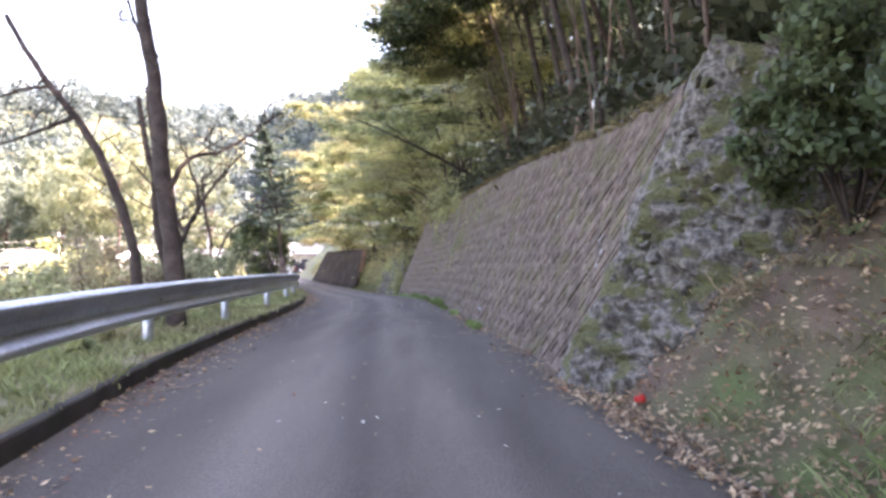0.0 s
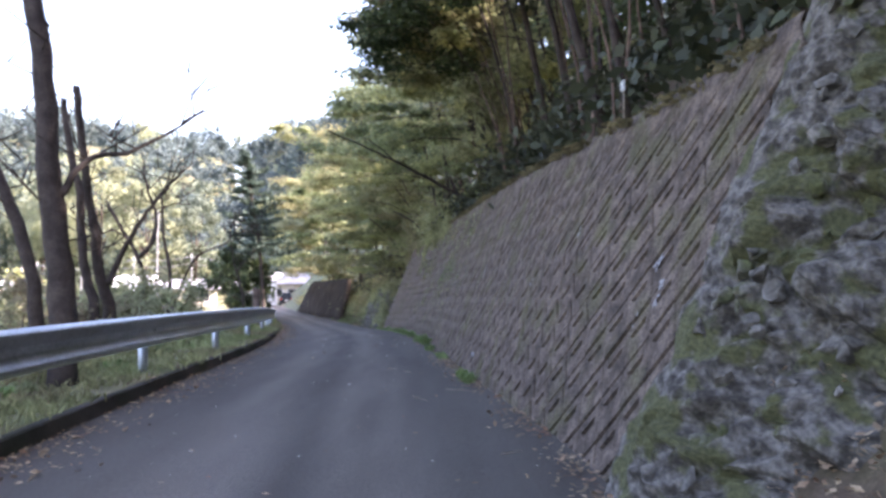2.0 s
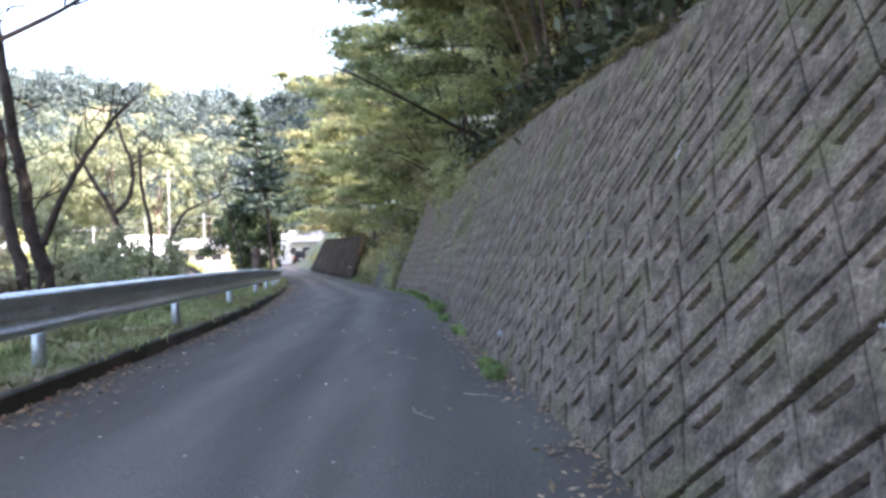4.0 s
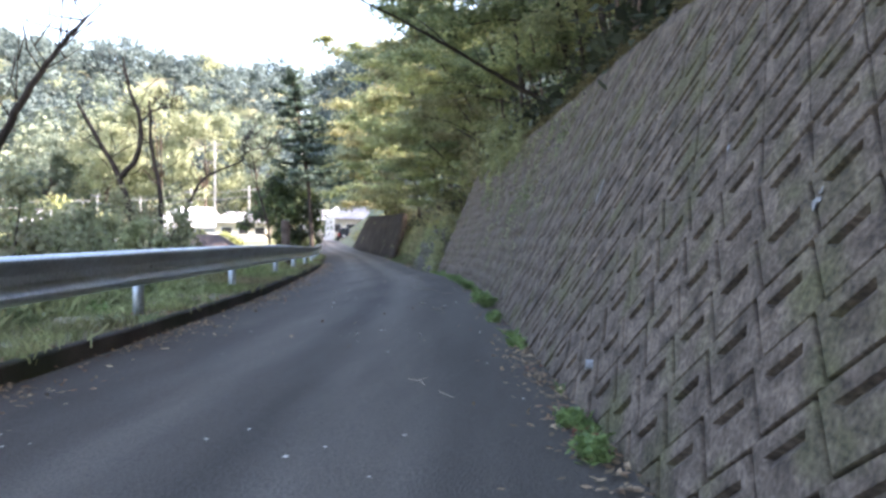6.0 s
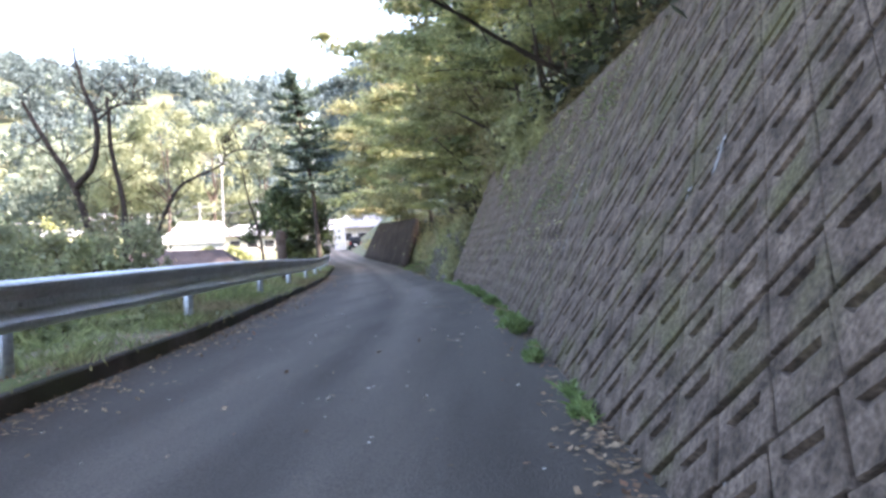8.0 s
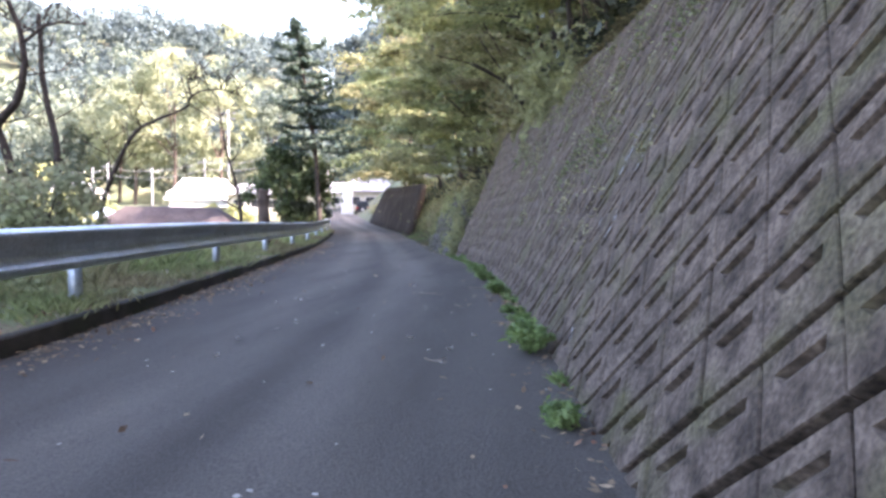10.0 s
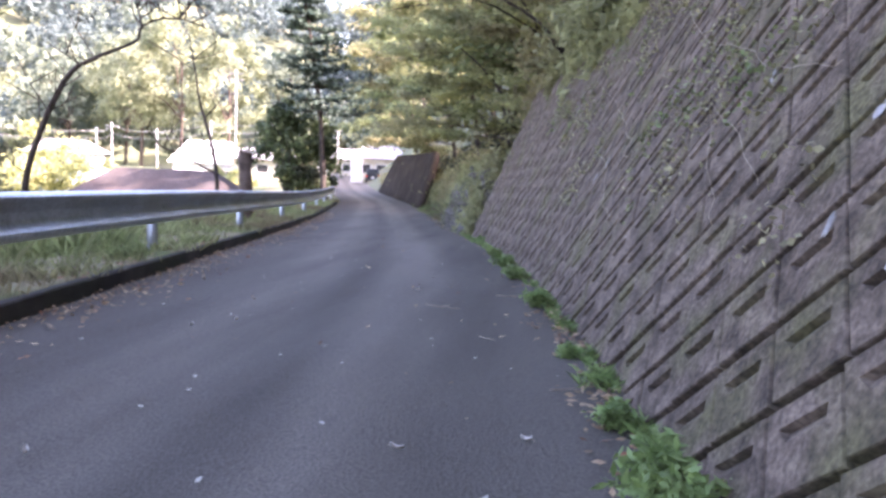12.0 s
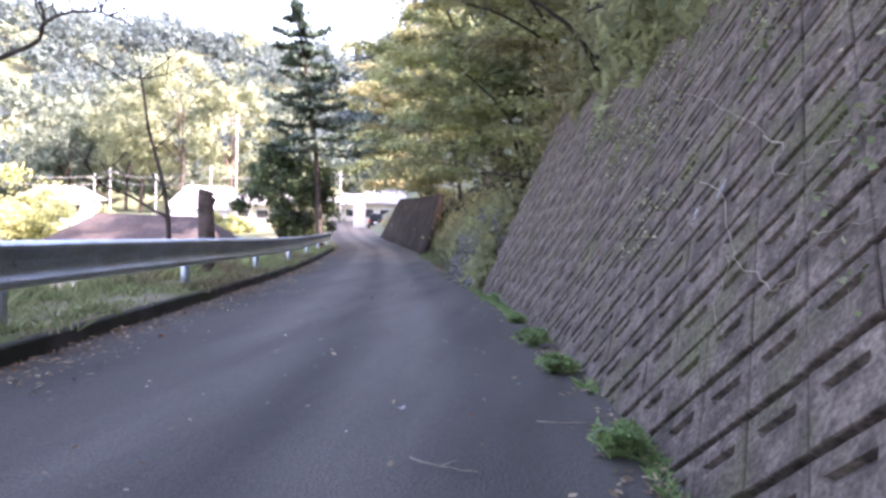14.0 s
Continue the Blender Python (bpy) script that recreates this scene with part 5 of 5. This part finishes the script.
# small white tag on a thin stake at the edge of the woods
tag = thing("marker_stake", (1.99, 9.49, right_height(1.99, 9.49) - 0.08), "thin stake with a small white tag above the wall", "marker")
limb("stake", [(0, 0, 0), (0.01, 0, 2.97 - tag.location.z)], 0.009, 0.007, TWIG, tag, n=2, sides=6)
part("tag", box_bm(bmesh.new(), -0.012, -0.05, 2.91 - tag.location.z, 0.012, 0.05, 3.01 - tag.location.z, 0.005), WHITE, tag, "small white tag")
red = thing("litter_scrap", (1.40, 5.08, right_height(1.40, 5.08)), "small crumpled red scrap lying on the bank", "litter")
bm = bmesh.new()
bmesh.ops.create_icosphere(bm, subdivisions=2, radius=0.045)
for v in bm.verts:
    v.co = v.co * (1 + 0.35 * noise.noise(v.co * 40)) * 1.0
    v.co.z = v.co.z * 0.7 + 0.03
part("scrap", bm, RED, red)


# ---- drain pipe, stains and creeper on the wall ----
PIPE = material("grey_plastic", (0.2, 0.2, 0.2), (0.28, 0.28, 0.28), 4, 0.6, 0.1)
pipe = thing("drain_pipe", tuple(wall_point(12.04, 0.03)), "short grey plastic drain pipe in the wall", "pipe")
vs, fs = [], []
for i, (r, d) in enumerate(((0.03, 0.1), (0.03, -0.035), (0.024, -0.035), (0.024, 0.1))):
    for k in range(16):
        w = 2 * math.pi * k / 16
        vs.append((d, r * math.cos(w), r * math.sin(w)))
for i in range(3):
    for k in range(16):
        k2 = (k + 1) % 16
        fs.append((i * 16 + k, i * 16 + k2, (i + 1) * 16 + k2, (i + 1) * 16 + k))
mesh_object("pipe", vs, fs, PIPE, pipe)


def stain(y, z, w, h, seed):
    """Broken blotches of white lime down the face."""
    rng = random.Random(seed)
    vs, fs = [], []
    for j in range(3 + int(h * 30)):
        cz = z - h * rng.random()
        cy = y + rng.gauss(0, w * 0.8)
        r1, r2 = w * rng.uniform(0.3, 1.0), w * rng.uniform(0.4, 1.3)
        o = len(vs)
        for i in range(9):
            q = 2 * math.pi * i / 9
            m = rng.uniform(0.6, 1.2)
            vs.append(wall_point(cy + math.cos(q) * r1 * m, cz + math.sin(q) * r2 * m, 0.003 + 0.0003 * j))
        fs.append(tuple(o + i for i in range(9)))
    mesh_object("lime_stain", vs, fs, LIME, wall, "white lime run")


LIME = material("lime", (0.18, 0.175, 0.165), (0.36, 0.35, 0.34), 14, 0.95, 0.2, fine=80)
for k, (y, z, w, h) in enumerate([(18.1, 1.22, 0.03, 0.32), (17.6, 0.74, 0.022, 0.27), (18.05, 0.62, 0.02, 0.1), (17.62, 1.2, 0.016, 0.28), (17.33, -0.1, 0.02, 0.12), (9.21, 1.52, 0.022, 0.09), (10.33, 1.03, 0.02, 0.08), (11.37, 1.29, 0.014, 0.06), (13.93, 1.24, 0.03, 0.22), (14.17, 0.98, 0.018, 0.08), (22.65, 0.8, 0.025, 0.1), (22.92, 0.62, 0.02, 0.09), (7.05, 1.2, 0.03, 0.15), (6.85, 1.05, 0.028, 0.2), (7.08, 0.82, 0.015, 0.1), (12.6, -0.03, 0.014, 0.08), (21.3, 1.36, 0.02, 0.12), (24.6, 1.3, 0.015, 0.12), (19.35, 1.2, 0.02, 0.05)]):
    stain(y, z, w, h, k)


CREEPER_LEAF = material("creeper_leaf", (0.2, 0.18, 0.1), (0.38, 0.355, 0.2), 6, 0.6, 0, see=0.3, island=0.5, fine=8, c3=(0.14, 0.19, 0.07))


def creeper():
    t = thing("creeper", tuple(wall_point(21.5, 0.5)), "dry creeper with pale stems and small leaves on the wall", "creeper")
    b = t.location.copy()
    strands = [[(23.1, 0.8), (22.6, 0.72), (22.27, 0.55), (22.0, 0.41), (21.63, 0.34), (21.32, 0.32), (21.3, 0.5), (20.93, 0.61)],
               [(22.3, 1.0), (22.07, 0.94), (22.0, 0.82), (21.81, 0.79), (21.56, 0.9), (21.22, 0.97), (20.6, 1.1)],
               [(22.0, 0.41), (21.95, 0.25), (21.8, 0.1), (21.6, 0.05)],
               [(26.5, 2.2), (25.2, 1.7), (24.0, 1.45), (23.0, 1.2), (22.3, 1.0)],
               [(22.9, 2.3), (21.0, 1.6), (20.2, 1.1), (19.7, 0.8), (19.1, 0.45)], [(20.2, 1.1), (19.4, 0.9), (18.8, 0.65)], [(21.0, 1.6), (20.0, 1.4), (19.3, 1.2), (18.6, 1.15)]]
    rng = np.random.default_rng(61)
    pts = []
    for k, st in enumerate(strands):
        line = [wall_point(y, z, 0.015) - b for y, z in st]
        limb("stem", line, 0.0042 if k < 2 else 0.0026, 0.0015, TWIG, t, n=5, wob=0.018, sides=5, seed=k)
    for k in range(4000):
        y = rng.uniform(17.6, 28)
        z = rng.uniform(0.25, 2.6)
        f = fbm(y, z, 1.1, 6.0) + (0.28 if 18.4 < y < 21 and 0.35 < z < 1.4 else 0) + 0.22 * (z - 1.4)
        if f < 0.2:
            continue
        c = np.array(wall_point(y, z, 0.03) - b)
        pts.append(c + rng.normal(size=(3, 3)) * np.array((0.02, 0.07, 0.07)))
    quads_object("leaves", leaf_quads(np.concatenate(pts), 0.027, rng, 0.2, 1.3), CREEPER_LEAF, t)


creeper()

# bare branch reaching over the road from the slope
tree("leaning_tree", (1.6, 24.0, right_height(1.6, 24.0) - 0.1), [
    ("trunk", [(1.6, 24.0, right_height(1.6, 24.0) - 0.1), (0.5, 23.6, 3.7), (-0.24, 23.2, 4.05), (-1.4, 21.8, 4.45), (-2.6, 20.5, 4.8)], 0.075, 0.015),
    ("limb", [(-0.9, 22.4, 4.25), (-1.3, 22.3, 4.6), (-1.8, 22.0, 4.9)], 0.025, 0.008)], BARK_DARK, "bare dark branch leaning out over the road")
tree("leaning_tree", (-0.2, 29.5, right_height(-0.2, 29.5) - 0.1), [
    ("trunk", [(-0.1, 29.5, right_height(-0.1, 29.5) - 0.1), (-0.35, 28.9, 2.75), (-0.8, 28.6, 3.2), (-1.4, 28.4, 3.5)], 0.06, 0.02),
    ("limb", [(0.35, 29.0, 2.85), (-0.35, 28.9, 2.75)], 0.05, 0.04)], BARK_DARK, "bent dark branch over the top of the wall")
tree("bare_tree", (-8.4, 25.4, left_height(-8.4, 25.4) - 0.1), [
    ("trunk", [(-8.4, 25.4, left_height(-8.4, 25.4) - 0.1), (-8.2, 25.5, 0.2), (-7.7, 25.7, 1.6), (-7.2, 25.8, 2.0)], 0.06, 0.03),
    ("limb", [(-7.2, 25.8, 2.0), (-6.65, 25.8, 2.22), (-6.45, 25.8, 2.48), (-5.95, 25.8, 2.56), (-5.5, 25.8, 2.42)], 0.03, 0.008),
    ("limb", [(-6.5, 25.8, 2.42), (-6.6, 25.8, 2.8)], 0.02, 0.008)], BARK_DARK, "bare tree with one long crooked branch")


def yard():
    vs, fs = [], []
    nx, ny = 14, 22
    for j in range(ny):
        y = 24 + j * 1.3
        for i in range(nx):
            x = float(kerb_x(y)) - 6.5 - i * 0.9
            vs.append((x, y, left_height(x, y) + 0.06))
    for j in range(ny - 1):
        for i in range(nx - 1):
            a = j * nx + i
            fs.append((a, a + nx, a + nx + 1, a + 1))
    tagged(mesh_object("yard", vs, fs, YARD), "pale gravel yard below the road", "yard", kind="structure")


YARD = material("pale_gravel", (0.34, 0.33, 0.30), (0.46, 0.45, 0.42), 1.2, 0.95, 0.6, c3=(0.2, 0.2, 0.14), fine=25)
yard()

for x, y, w, d, h, rise, wm, rm, turn, lab in (
        (-29, 88, 6, 5, 2.2, 1.1, PLASTER, ROOF, 15, "small grey roofed outbuilding near the lane"),
        (-50, 86, 6, 5, 2.2, 1.2, WHITE, ROOF, 20, "grey roofed house beside a garden")):
    house("house", x, y, left_height(x, y) - 0.1, w, d, h, rise, wm, rm, lab, turn)
for i in range(26):
    y = rng0.uniform(42, 100)
    x = float(kerb_x(y)) - rng0.uniform(6, 40)
    bush(x, y, left_height(x, y), rng0.uniform(0.8, 1.6), rng0.uniform(0.8, 1.7), 800 + i, (LEAF_PALE, LEAF_GREEN, LEAF_YELLOW)[i % 3], 0.16, 1500, "rounded garden shrub on the valley floor")
